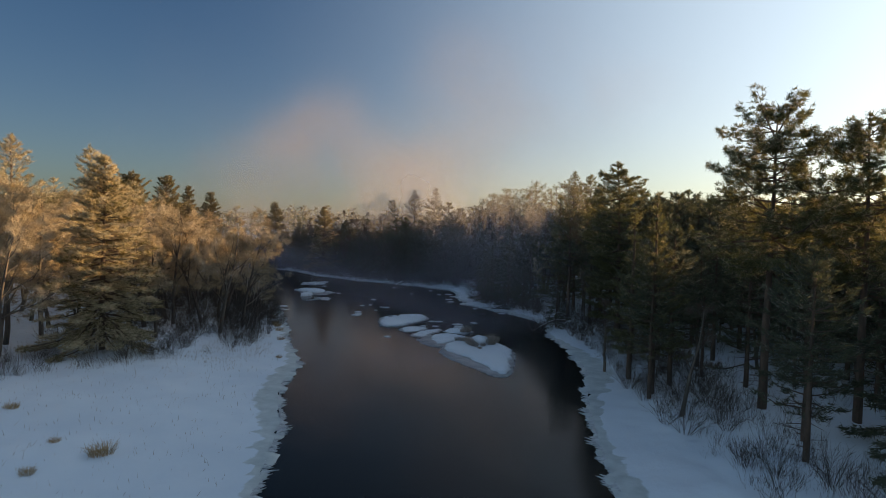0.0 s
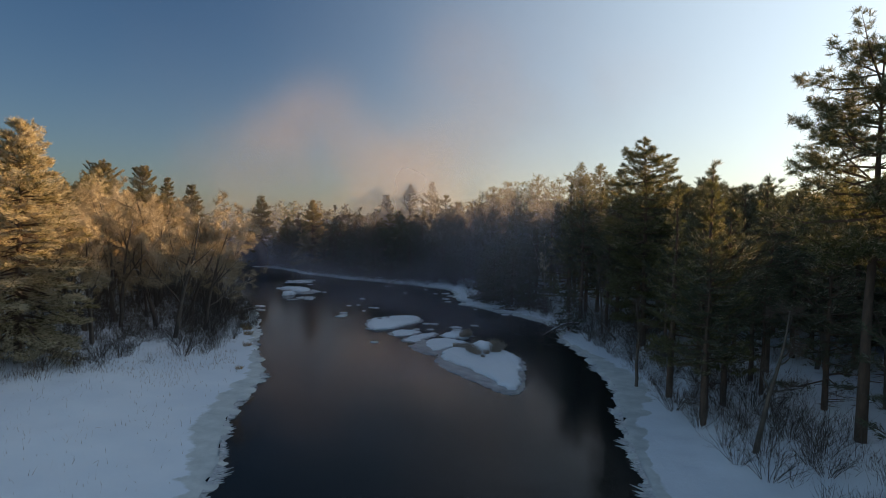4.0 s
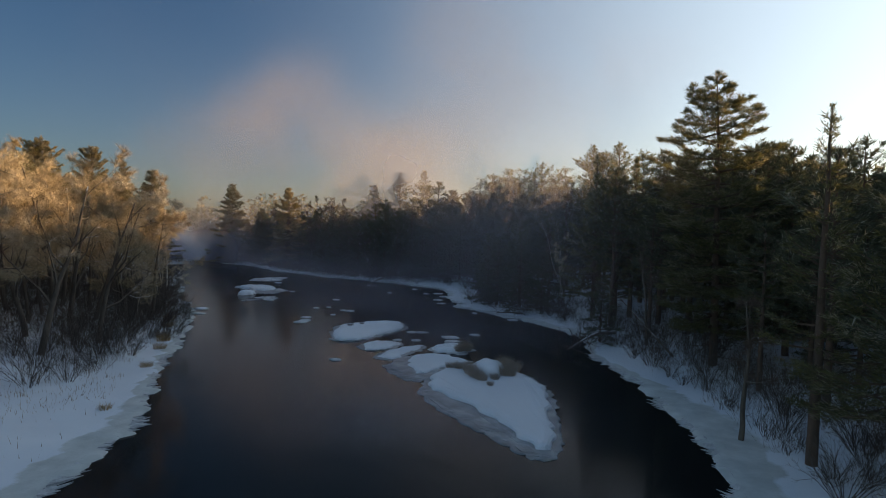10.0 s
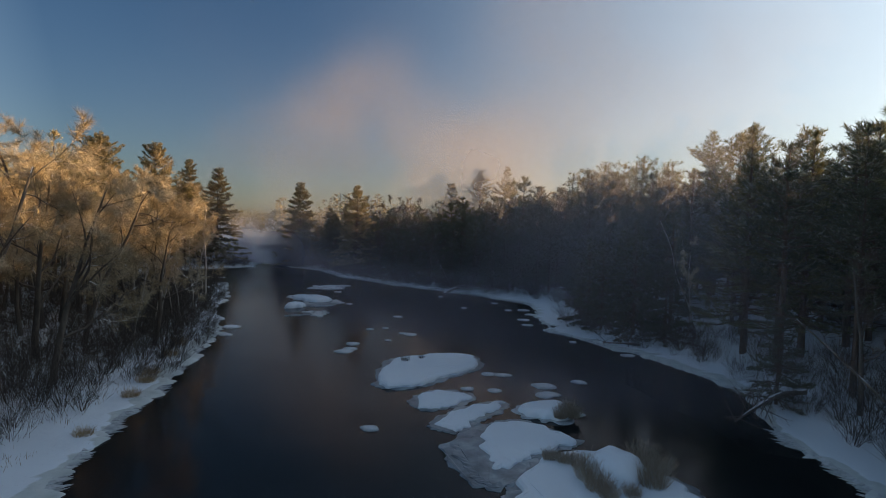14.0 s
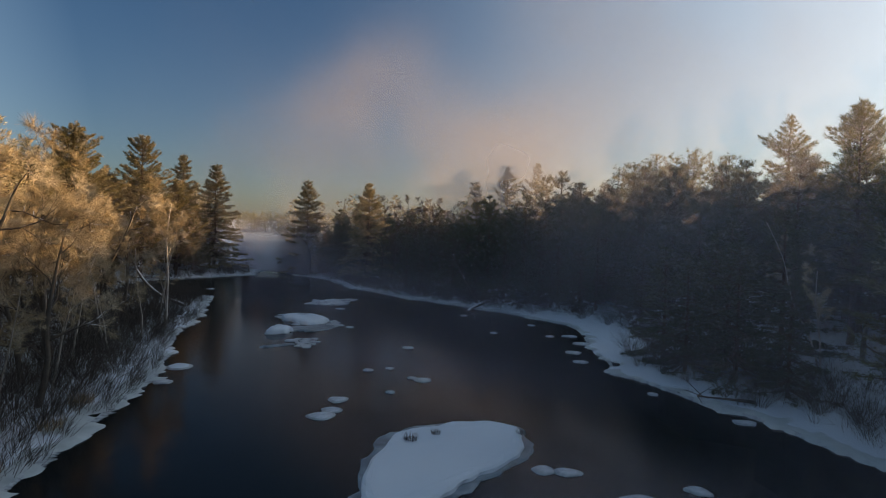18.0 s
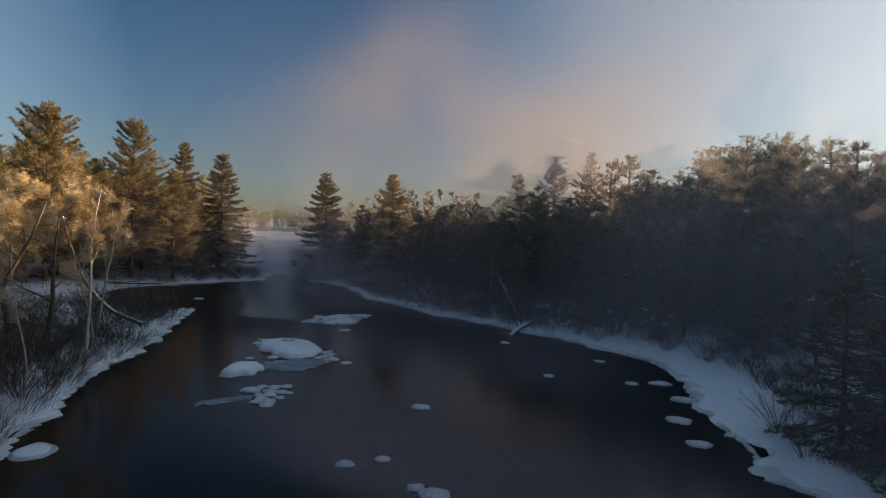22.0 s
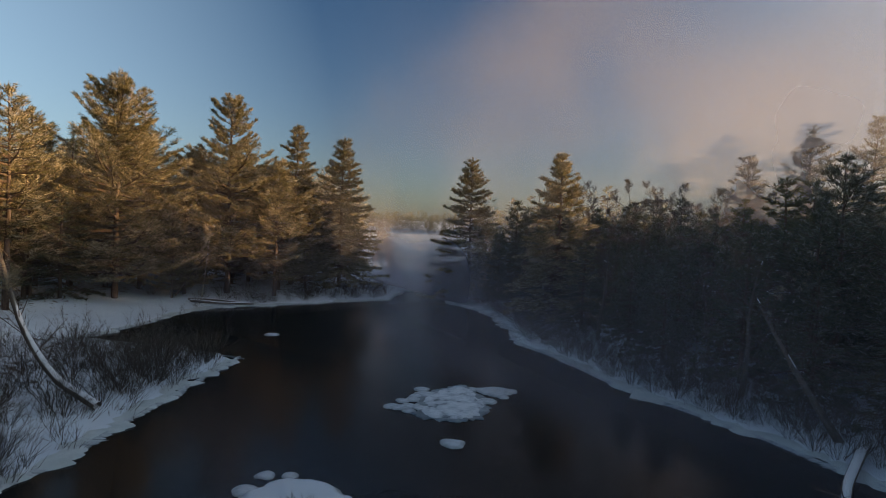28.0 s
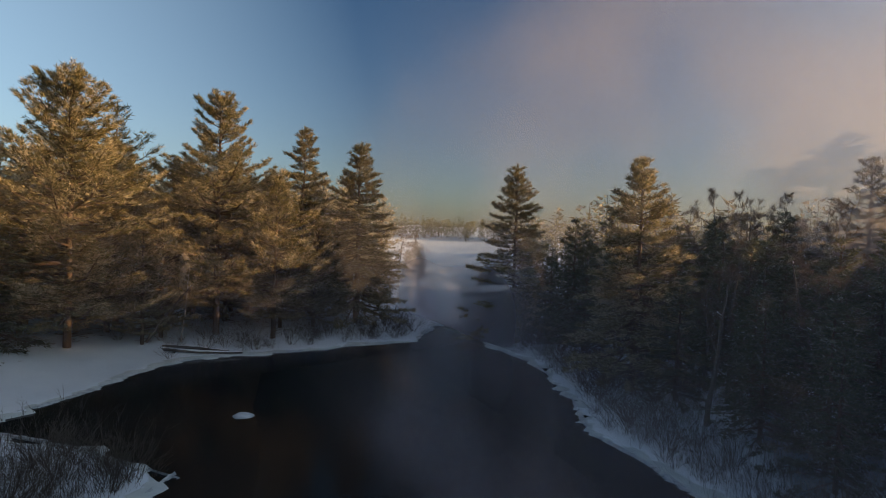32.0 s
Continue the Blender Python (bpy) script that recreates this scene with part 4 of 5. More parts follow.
def left_pick(x, y):
    if y > 118:
        return rnd.choice(BACK), rnd.uniform(0.6, 0.95), None
    r = rnd.random()
    if r < 0.2 and x < -54:
        return rnd.choice(BACK), rnd.uniform(0.75, 1.05), None
    if r < 0.6:
        return rnd.choice(OAKS), rnd.uniform(0.82, 1.06), None
    return rnd.choice(POLES), rnd.uniform(0.8, 1.1), None


for k, (x, y, s) in enumerate(((-32.5, 75.5, 1.1), (-27, 69, 0.95), (-24.5, 76, 0.78), (-22.9, 65.5, 0.9), (-37.5, 72, 1.12), (-31.5, 65.5, 1.05), (-35, 82, 1.05))):
    standing.append((x, y))
    place(OAKS[k % 3], x, y, s, 40 + 50 * k)
scatter(64, (-80, -31, 36, 80), left_wood, 2.6, lambda x, y: (rnd.choice(OAKS), rnd.uniform(0.88, 1.12), None))
scatter(170, (-95, -20, 24, 185), left_wood, 3.0, left_pick)


def left_bank(x, y):
    return 4 < shore(x, y) < 24 and x < bush_edge(y) - 2 and 60 < y < 101 and x > -62


scatter(34, (-62, -24, 60, 112), left_bank, 2.6, lambda x, y: (rnd.choice(POLES + OAKS[:2]), rnd.uniform(0.7, 0.95), None))


def inlet_wood(x, y):
    return shore(x, y) > 7 and chan(x, y) > (6 if y < 160 else 8) and x < -63


FILLS = [conifer("pine_tree", "full white pine with dense boughs low to the snow", 270 + k, 16, 1.6, 5.0, "white", NEEDLE_SUNLIT_GOLD, 9, 0.38, 0.62) for k in range(2)]
for k, (x, y, sc) in enumerate(((-72, 137, 1.0), (-75, 129, 1.12), (-71, 145, 0.95), (-70, 153, 0.95), (-80, 136, 1.1), (-77, 142, 1.05), (-73.5, 121, 1.1), (-79, 124, 1.05), (-67, 131.5, 0.62),
                                (-70, 115, 1.0), (-66, 109, 0.9), (-63, 147, 0.7), (-76, 115, 1.05), (-72, 108, 0.95),
                                (-64.5, 144, 0.78), (-70, 141.5, 1.0), (-68.5, 134, 0.8), (-72, 131, 1.0), (-66.5, 150, 0.85), (-73.5, 150, 1.0))):
    standing.append((x, y))
    place(FILLS[k % 2], x, y, sc, k * 77)
for k, (x, y, sc) in enumerate(((-93, 206.5, 0.5), (-96, 210.5, 0.6), (-99, 215, 0.65), (-103, 219.5, 0.75), (-107, 224, 0.8), (-112, 230, 0.85), (-118, 238, 0.9), (-122, 243, 0.9), (-97, 207, 0.7), (-105, 216, 0.85), (-112, 223, 0.9))):
    standing.append((x, y))
    place((FIRS[0], DARKS[0], BROADS[0], FIRS[1])[k % 4], x, y, sc * 0.8, k * 53)  # the wooded point beside the frozen reach
scatter(85, (-105, -62, 116, 190), inlet_wood, 2.6, lambda x, y: (rnd.choice(BACK + FIRS[:1]), rnd.uniform(0.6, 0.95), None))

# ---- brush along the banks ----
def bank_brush(x, y):
    d = shore(x, y)
    if x < -52 and 106 < y < 136:
        return False
    if x < -4 and y < 125 and x > -58 and d > 1.2:
        e = bush_edge(y)
        return y > 36 and x < e + 1.5 and d < 16 and d > (2.2 if y < 64 else 1.0)
    return float(np.interp(y, [20, 36, 44, 50, 60, 75, 98, 102, 116, 120], [6.6, 5.6, 3.4, 2.6, 2.4, 1.6, 2.0, 4.5, 4.0, 1.3])) < d < 11 and chan(x, y) > 3 and 15 < y < 165


crowd = standing[:]
standing = []
scatter(280, (-60, 26, 14, 160), bank_brush, 0.9, lambda x, y: (rnd.choice(SHRUBS), rnd.uniform(0.6, 1.2), None))
scatter(60, (-50, -20, 72, 118), lambda x, y: 2.0 < shore(x, y) < 6.0 and (y < 104 or rnd.random() < 0.4), 0.8, lambda x, y: (rnd.choice(SHRUBS), rnd.uniform(0.8, 1.5), None))
BUSHES = [shrub("bush", "tall arching leafless bush on the snowy bank", 420 + k, 3.0, TWIG_RED, stems=16, lean=0.55) for k in range(3)]
scatter(110, (-46, 4, 112, 152), lambda x, y: (4.2 if x > -6 else 1.1) < shore(x, y) < 6 and chan(x, y) > 4, 0.9, lambda x, y: (rnd.choice(BUSHES), rnd.uniform(0.5, 0.95), None))
scatter(46, (10, 30, 34, 80), lambda x, y: 4.2 < shore(x, y) < 9, 1.0, lambda x, y: (rnd.choice(BUSHES), rnd.uniform(0.7, 1.2), None))
scatter(44, (-74, -52, 130, 160), lambda x, y: 1.2 < shore(x, y) < 8 and chan(x, y) > 1.5, 1.0, lambda x, y: (rnd.choice(BUSHES), rnd.uniform(0.45, 0.9), None))
scatter(8, (-48, -38, 110, 119), lambda x, y: 0.8 < shore(x, y) < 5, 0.8, lambda x, y: (rnd.choice(BUSHES), rnd.uniform(0.8, 1.4), None))
scatter(26, (-46, -18, 60, 116), lambda x, y: 3.0 < shore(x, y) < 8 and x < bush_edge(y) + 1, 1.0, lambda x, y: (rnd.choice(BUSHES), rnd.uniform(0.7, 1.3), None))
standing = crowd

# finer growth between them, too dense to count
thicket = Geo()
trng = np.random.default_rng(21)
spots = []
while len(spots) < 2150:
    x, y = trng.uniform(-62, 30), trng.uniform(14, 165)
    d = shore(x, y)
    if x > -52 and x < -19 and 62 < y < 121 and d > (2.4 if y < 100 else 1.2) and d < 14 and trng.random() < (0.9 if y < 103 else 0.22):
        spots.append((x, y))
    elif (bank_brush(x, y) or (d > 6 and d < 22 and ((x > 10 and d > 9 and trng.random() < 0.12) or (y > 125 and trng.random() < 0.6) or x < bush_edge(y)))) and chan(x, y) > 3:
        spots.append((x, y))
for x, y in spots:
    z, hh, m = ground_z(x, y), trng.uniform(0.7, 2.4), 56
    az, out = trng.uniform(0, 6.28, m), trng.uniform(0, 0.9, m)
    o = np.column_stack([x + np.cos(az) * out * 0.7, y + np.sin(az) * out * 0.7, z + trng.uniform(-0.1, 0.5, m) * hh])
    blades(thicket, o, unit(np.column_stack([np.cos(az) * out * 0.6, np.sin(az) * out * 0.6, np.ones(m)]) + trng.normal(0, 0.36, (m, 3))), hh * trng.uniform(0.2, 0.6, m), 0.018, trng)
spots = []
while len(spots) < 520:
    x, y = trng.uniform(-56, -18), trng.uniform(56, 120)
    d = shore(x, y)
    if 3.0 < d < 18 and x < bush_edge(y) + 1 and (y < 104 or trng.random() < 0.15):
        spots.append((x, y))
for x, y in spots:
    z, hh, m = ground_z(x, y), trng.uniform(1.8, 4.6), 60
    az, out = trng.uniform(0, 6.28, m), trng.uniform(0, 0.5, m)
    o = np.column_stack([x + np.cos(az) * out, y + np.sin(az) * out, z + trng.uniform(-0.1, 0.6, m) * hh])
    blades(thicket, o, unit(np.column_stack([np.cos(az) * out * 0.7, np.sin(az) * out * 0.7, np.ones(m)]) + trng.normal(0, 0.42, (m, 3))), hh * trng.uniform(0.1, 0.32, m), 0.018, trng)
spots = []
while len(spots) < 240:
    x, y = trng.uniform(-50, -19), trng.uniform(68, 120)
    if 0.2 < shore(x, y) < 2.4 and (y < 104 or trng.random() < 0.3):
        spots.append((x, y))
for x, y in spots:
    z, hh, m = max(0.02, ground_z(x, y)), trng.uniform(0.7, 2.2), 22
    az, out = trng.uniform(0, 6.28, m), trng.uniform(0, 0.7, m)
    o = np.column_stack([x + np.cos(az) * out * 0.5, y + np.sin(az) * out * 0.5, z + trng.uniform(-0.1, 0.4, m) * hh])
    blades(thicket, o, unit(np.column_stack([np.cos(az) * out + 0.35, np.sin(az) * out + 0.15, np.ones(m)]) + trng.normal(0, 0.3, (m, 3))), hh * trng.uniform(0.3, 0.8, m), 0.02, trng)
spots = []
while len(spots) < 700:
    x, y = trng.uniform(-48, 16), trng.uniform(78, 160)
    if (4.5 if x > -2 and y < 120 else 0.9) < shore(x, y) < 7 and (x > 2 or y > 112) and (x > -40 or y < 158):
        spots.append((x, y))
for x, y in spots:
    z, hh, m = ground_z(x, y), trng.uniform(0.7, 2.3), 26
    az, out = trng.uniform(0, 6.28, m), trng.uniform(0, 0.6, m)
    o = np.column_stack([x + np.cos(az) * out, y + np.sin(az) * out, z + trng.uniform(-0.1, 0.5, m) * hh])
    blades(thicket, o, unit(np.column_stack([np.cos(az) * out, np.sin(az) * out, np.ones(m)]) + trng.normal(0, 0.28, (m, 3))), hh * trng.uniform(0.2, 0.6, m), 0.018, trng)
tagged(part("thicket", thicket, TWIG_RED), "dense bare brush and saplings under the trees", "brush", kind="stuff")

# ---- snow bars and floes ----
def floe(name, label, outline, rise, seed, rim=0.45, category="ice", cap=None, torn=1.0):
    """A snow-capped sheet: a ragged grey rim in the water, a domed cap on it."""
    o = np.array(outline, float)
    c = o.mean(0)
    root = new(name)
    root.location = (c[0], c[1], 0)
    ang = np.unwrap(np.arctan2(*(o - c).T[::-1]))
    if ang[-1] < ang[0]:
        o, ang = o[::-1], np.unwrap(np.arctan2(*(o[::-1] - c).T[::-1]))
    rr = np.hypot(*(o - c).T)
    k = int(max(20, min(110, rr.mean() * 40)))
    a = np.linspace(0, 2 * math.pi, k, endpoint=False) + ang[0]
    r = np.interp(a, np.append(ang, ang[0] + 2 * math.pi), np.append(rr, rr[0]))
    for p in range(2):
        r = 0.25 * np.roll(r, 1) + 0.5 * r + 0.25 * np.roll(r, -1)
    rs = np.random.default_rng(seed)
    wob = rs.normal(0, 0.06, k) * min(1.0, rr.mean()) * torn
    wob = 0.6 * np.roll(wob, -1) + wob + 0.6 * np.roll(wob, 1)
    for nm, mat, grow, levels in (("ice_rim", ICE, rim, ((1.0, -0.12), (1.0, 0.03), (0.9, 0.06), (0.6, 0.07), (0.0, 0.07))),
                                  ("snow_cap", cap or SNOW, 0.0, ((1.0, 0.05), (0.97, 0.05 + 0.45 * rise), (0.86, 0.05 + 0.72 * rise), (0.6, 0.05 + 0.95 * rise), (0.3, 0.05 + rise), (0.0, 0.05 + rise)))):
        edge = r + grow * rs.uniform(0.5, 1.2) + wob * (2.2 if grow else 1.0)
        v, f = [], []
        for s, z in levels[:-1]:
            j = rs.normal(0, 0.03, k) * (s < 1) * min(1.0, rr.mean() / 2)
            j = (np.roll(j, 1) + j + np.roll(j, -1)) / 2
            inner = (r + (edge - r).mean()) * s + (edge - r - (edge - r).mean()) * s ** 8
            v += [(math.cos(t) * e, math.sin(t) * e, z + dz) for t, e, dz in zip(a, inner, j)]
        v.append((0, 0, levels[-1][1]))
        n = len(levels) - 1
        for q in range(n - 1):
            for i in range(k):
                i2 = (i + 1) % k
                f.append((q * k + i, q * k + i2, (q + 1) * k + i2, (q + 1) * k + i))
        f += [((n - 1) * k + i, (n - 1) * k + (i + 1) % k, n * k) for i in range(k)]
        me = bpy.data.meshes.new(nm)
        me.from_pydata(v, [], f)
        me.materials.append(mat)
        me.polygons.foreach_set("use_smooth", np.ones(len(f), bool))
        ob = new(nm, me)
        ob.parent = root
    return tagged(root, label, category, "ice in the river")


def slab(name, outline, steps, mat, parent, rs, torn, spread=0.0):
    """A flat sheet of any outline: a torn edge, short sloping sides, one level top. steps: (metres inwards, height)."""
    o = np.array(outline, float)
    if ((o[:, 0] * np.roll(o[:, 1], -1)) - (np.roll(o[:, 0], -1) * o[:, 1])).sum() < 0:
        o = o[::-1]
    for p in range(3):  # cut the corners
        nxt = np.roll(o, -1, 0)
        o = np.stack([0.75 * o + 0.25 * nxt, 0.25 * o + 0.75 * nxt], 1).reshape(-1, 2)
    k = len(o)
    along = unit(np.roll(o, -1, 0) - np.roll(o, 1, 0))
    out = np.column_stack([along[:, 1], -along[:, 0]])
    wob = rs.normal(0, 0.09, k) * torn
    wob = 0.5 * np.roll(wob, 1) + wob + 0.5 * np.roll(wob, -1) + spread * rs.uniform(0.6, 1.4, k)
    edge = o + out * wob[:, None]
    v, f = [], []
    for inset, z in steps:
        w = edge - out * inset
        if inset:
            w = 0.25 * np.roll(w, 1, 0) + 0.5 * w + 0.25 * np.roll(w, -1, 0)
        v += [(x, y, z + dz) for (x, y), dz in zip(w, rs.normal(0, 0.012, k) * (inset > 0))]
    for q in range(len(steps) - 1):
        f += [(q * k + i, q * k + (i + 1) % k, (q + 1) * k + (i + 1) % k, (q + 1) * k + i) for i in range(k)]
    f.append(tuple(range((len(steps) - 1) * k, len(steps) * k)))
    me = bpy.data.meshes.new(name)
    me.from_pydata(v, [], f)
    me.materials.append(mat)
    ob = new(name, me)
    ob.parent = parent
    return ob


def sheet(name, label, outline, rise, seed, rim, cap=None, torn=1.0):
    """A snow-covered or bare ice sheet of any outline, with a thin grey rim."""
    rs = np.random.default_rng(seed)
    o = np.array(outline, float)
    c = o.mean(0)
    root = new(name)
    root.location = (c[0], c[1], 0)
    slab("ice_rim", o - c, ((0.0, -0.12), (0.0, 0.02), (0.08, 0.045)), THIN_ICE, root, rs, torn * 0.9, rim)
    slab("snow_cap", o - c, ((0.0, 0.03), (0.04, 0.05 + 0.5 * rise), (0.16, 0.05 + 0.85 * rise), (0.34, 0.05 + rise)), cap or SNOW, root, rs, torn)
    return tagged(root, label, "ice", "ice in the river")


sheet("snow_bar", "snow-covered gravel bar with dry grass in the river", [(0.5, 59.1), (0.9, 60.9), (1.5, 62.1), (3.0, 63.4), (5.0, 63.2), (6.2, 61.2), (6.9, 59.9), (7.2, 58.1), (7.0, 55.6), (6.6, 53.1), (6.3, 51.0), (5.8, 48.7), (5.2, 48.6), (4.5, 50.3), (4.0, 51.8), (3.2, 53.6), (1.7, 56.1), (0.6, 57.5)], 0.24, 1, 0.35)
floe("snow_mound", "rounded snow mound with dry grass round it", [(3.2, 60.6), (3.5, 62.0), (4.2, 62.9), (4.9, 62.2), (5.0, 60.6), (4.5, 59.6), (3.7, 59.6)], 0.85, 41, 0.0)
sheet("ice_apron", "thin grey ice apron frozen beside the snow bar", [(0.1, 58.9), (0.2, 55.9), (1.5, 53.5), (2.7, 51.4), (3.7, 49.9), (4.6, 48.2), (5.2, 47.9), (5.8, 48.3), (5.5, 50.3), (4.2, 52.9), (2.3, 56.6), (1.1, 59.3)], 0.01, 42, 0.25, cap=THIN_ICE, torn=0.9)
sheet("ice_apron", "thin grey ice apron frozen round the shoal", [(-2.3, 62.8), (-1.6, 60.8), (-0.9, 59.6), (-0.1, 59.4), (1.2, 61.2), (1.4, 63.8), (-0.4, 66.2), (-1.6, 65.0)], 0.01, 44, 0.3, cap=THIN_ICE, torn=0.9)
sheet("ice_floe", "broad flat ice sheet under snow in dark water", [(-7.4, 71.1), (-8.1, 75.0), (-7.8, 78.1), (-5.6, 79.6), (-3.3, 80.5), (-1.9, 79.1), (-2.1, 76.3), (-3.6, 74.1), (-4.8, 71.7), (-6.4, 70.6)], 0.2, 2, 0.3)
sheet("ice_floe", "long low ice sheet under snow", [(-5.0, 68.9), (-4.4, 70.4), (-3.6, 71.0), (-1.8, 70.6), (-2.1, 69.3), (-3.2, 67.8), (-4.0, 67.3)], 0.1, 3, 0.3)
sheet("ice_floe", "long low ice sheet under snow", [(-3.3, 65.1), (-2.8, 67.0), (-1.7, 68.6), (-0.4, 69.8), (0.1, 69.2), (-0.7, 67.5), (-1.5, 66.2), (-1.7, 64.9), (-2.4, 64.7)], 0.1, 4, 0.3)
sheet("snow_bar", "low snowy shoal beside the grassy bar", [(-1.1, 63.5), (-0.9, 65.7), (0.3, 66.8), (1.8, 66.0), (2.9, 65.0), (3.3, 64.5), (2.0, 63.5), (1.2, 62.7), (0.6, 61.4), (-0.1, 60.8), (-0.6, 61.5)], 0.14, 5, 0.3)
floe("snow_bar", "small snow hump with a clump of dry grass", [(0.8, 67.8), (1.6, 69.7), (2.6, 70.2), (3.2, 69.0), (2.9, 67.4), (1.8, 67.2)], 0.3, 6, 0.3)
floe("snow_bar", "low snow-covered bar with a tuft of dry grass", [(-26.4, 105.9), (-26.9, 107.2), (-26.6, 108.4), (-25.8, 108.9), (-24.7, 108.7), (-23.0, 107.6), (-21.7, 105.8), (-21.7, 104.6), (-22.2, 103.8), (-22.9, 103.5), (-23.8, 104.2), (-25.0, 104.6)], 0.42, 8, 0.35)
sheet("ice_apron", "grey ice apron with thin snow", [(-23.3, 99.0), (-23.8, 100.9), (-23.1, 102.4), (-22.4, 103.3), (-20.6, 103.8), (-20.2, 104.2), (-20.3, 102.3), (-21.1, 100.8), (-22.2, 100.5), (-22.9, 99.7)], 0.02, 18, 0.3, cap=THIN_ICE)
floe("ice_floe", "small domed floe under deep snow", [(-24.2, 97.8), (-24.2, 98.6), (-24.5, 99.6), (-23.9, 100.3), (-23.3, 100.5), (-22.8, 100.1), (-22.7, 99.2), (-23.2, 98.4)], 0.5, 9, 0.2)
sheet("ice_floe", "thin smear of grey ice on the water", [(-22.1, 93.1), (-21.8, 93.9), (-21.0, 94.7), (-20.3, 95.0), (-20.3, 94.7), (-21.2, 93.5), (-21.6, 93.0)], 0.02, 19, 0.15, cap=THIN_ICE)
# broken pans of ice, each adrift on its own: x, y, radius
PANS = [(-23.7, 115.2, 0.4), (-29.2, 121.2, 0.35), (-11.9, 79.2, 0.75), (-11.6, 80.2, 0.5), (-12.0, 82, 0.62), (-11.2, 89.6, 0.28), (-12.4, 88.7, 0.25), (-9.2, 87.6, 0.3), (-8.5, 87.3, 0.42), (-9.7, 84.2, 0.2), (-11.5, 96.5, 0.5),
        (-6.3, 78.9, 0.35), (-0.4, 75.5, 0.45), (-1.2, 75.5, 0.4), (-0.7, 71.8, 0.4), (-2.2, 71.7, 0.32), (2.2, 73.5, 0.62), (2.2, 71.7, 0.7), (4.3, 75, 0.4)]
PANS2 = [(1.2, 106.5, 0.75), (1.2, 99.1, 0.6), (1.6, 95.8, 0.5), (5.2, 88.2, 0.3), (8.9, 84.0, 0.5), (-2.3, 111.6, 0.35), (-0.5, 105.8, 0.3), (2.0, 103.2, 0.7), (-5.6, 105.8, 0.22), (-19.9, 104.5, 0.5), (-18.8, 103.9, 0.35),
         (-27.3, 107.2, 0.4), (-23.9, 103.4, 0.4), (-25.2, 102.6, 0.3), (-21.0, 96.1, 0.5), (-20.8, 96.9, 0.3), (-20.1, 97.0, 0.3), (-19.6, 97.4, 0.2), (-19.9, 96.2, 0.3), (-19.3, 96.3, 0.24), (-19.6, 95.6, 0.42), (-18.9, 95.4, 0.22), (-19.7, 94.9, 0.3), (-19.1, 94.7, 0.3), (-19.6, 94.3, 0.3), (-18.9, 94.1, 0.34), (-20.1, 95.4, 0.16),
         (-47, 126.7, 0.5), (-27.7, 108.4, 0.35), (-27.0, 108.9, 0.3), (-6.0, 64.2, 0.35), (-9.7, 115.7, 0.3), (-24, 85.8, 0.9), (-22.6, 82.4, 0.5), (-31.6, 96.4, 0.6)]
prng = np.random.default_rng(55)
sheet("ice_raft", "packed raft of broken snow-dusted ice pieces", [(-26.6, 117.2), (-27.3, 118.2), (-28.0, 119.6), (-28.2, 121.3), (-28.0, 122.6), (-27.5, 123.4), (-26.6, 122.8), (-25.7, 121.5), (-25.0, 120.6), (-24.5, 119.2), (-24.7, 118.5), (-25.4, 117.7)], 0.07, 43, 0.35, cap=CRUST, torn=1.0)
for k in range(40):  # loose pieces round the raft
    a, q = prng.uniform(0, 6.28), prng.uniform(0.72, 1.12)
    cx, cy = 1.35 * q * math.cos(a), 3.5 * q * math.sin(a)
    PANS2.append((-26.9 + cx * 0.9 + cy * 0.42, 120.8 + cy * 0.92 - cx * 0.3, prng.uniform(0.12, 0.42)))
for k in range(8):
    PANS2.append((prng.normal(-20, 0.6), prng.normal(95.6, 0.8), prng.uniform(0.06, 0.14)))
for k in range(14):  # crumbs on the sunward side of the grassy bar
    u = prng.random()
    PANS2.append((-21.6 + 1.4 * u + prng.normal(0, 0.3), 106.4 - 2.4 * u + prng.normal(0, 0.35), prng.uniform(0.1, 0.3)))
for k, (x, y, r) in enumerate(PANS + PANS2):
    r *= 0.75 if y < 112 else 1.0
    a = np.arange(9) * 2 * math.pi / 9
    rs = np.random.default_rng(900 + k)
    rr = r * rs.uniform(0.7, 1.15, 9)
    floe("ice_pan", "small snow-topped pan of river ice", np.column_stack([x + np.cos(a) * rr * 1.15, y + np.sin(a) * rr * 0.95]), 0.015 + 0.06 * min(1, r), 900 + k, 0.16, cap=SLUSH if r < 0.6 else SNOW)
tuft_a = grass_tuft("grass_tuft", "tall frosted dry grass clump on the snow bar", 1, 1.0, 0.4, 380, GRASS_DRY)
for x, y, sc in ((3.1, 60.2, 1.0), (3.3, 59.4, 0.9), (3.6, 58.9, 0.7), (3.0, 61.2, 0.9), (5.3, 60.2, 1.05), (5.5, 61.2, 1.15), (5.3, 62.2, 1.1), (5.9, 61.6, 0.9), (3.0, 68.0, 0.9), (3.2, 67.4, 0.8), (2.6, 67.2, 0.7), (2.4, 61.6, 0.75), (1.8, 61.8, 0.6), (4.4, 59.2, 0.6), (4.0, 57.8, 0.4)):
    place(tuft_a, x, y, sc, rnd.uniform(0, 360), z=0.25)
tuft_b = grass_tuft("grass_tuft", "tawny dry grass clump standing in the snow", 2, 0.85, 0.45, 260, GRASS_TAWNY)
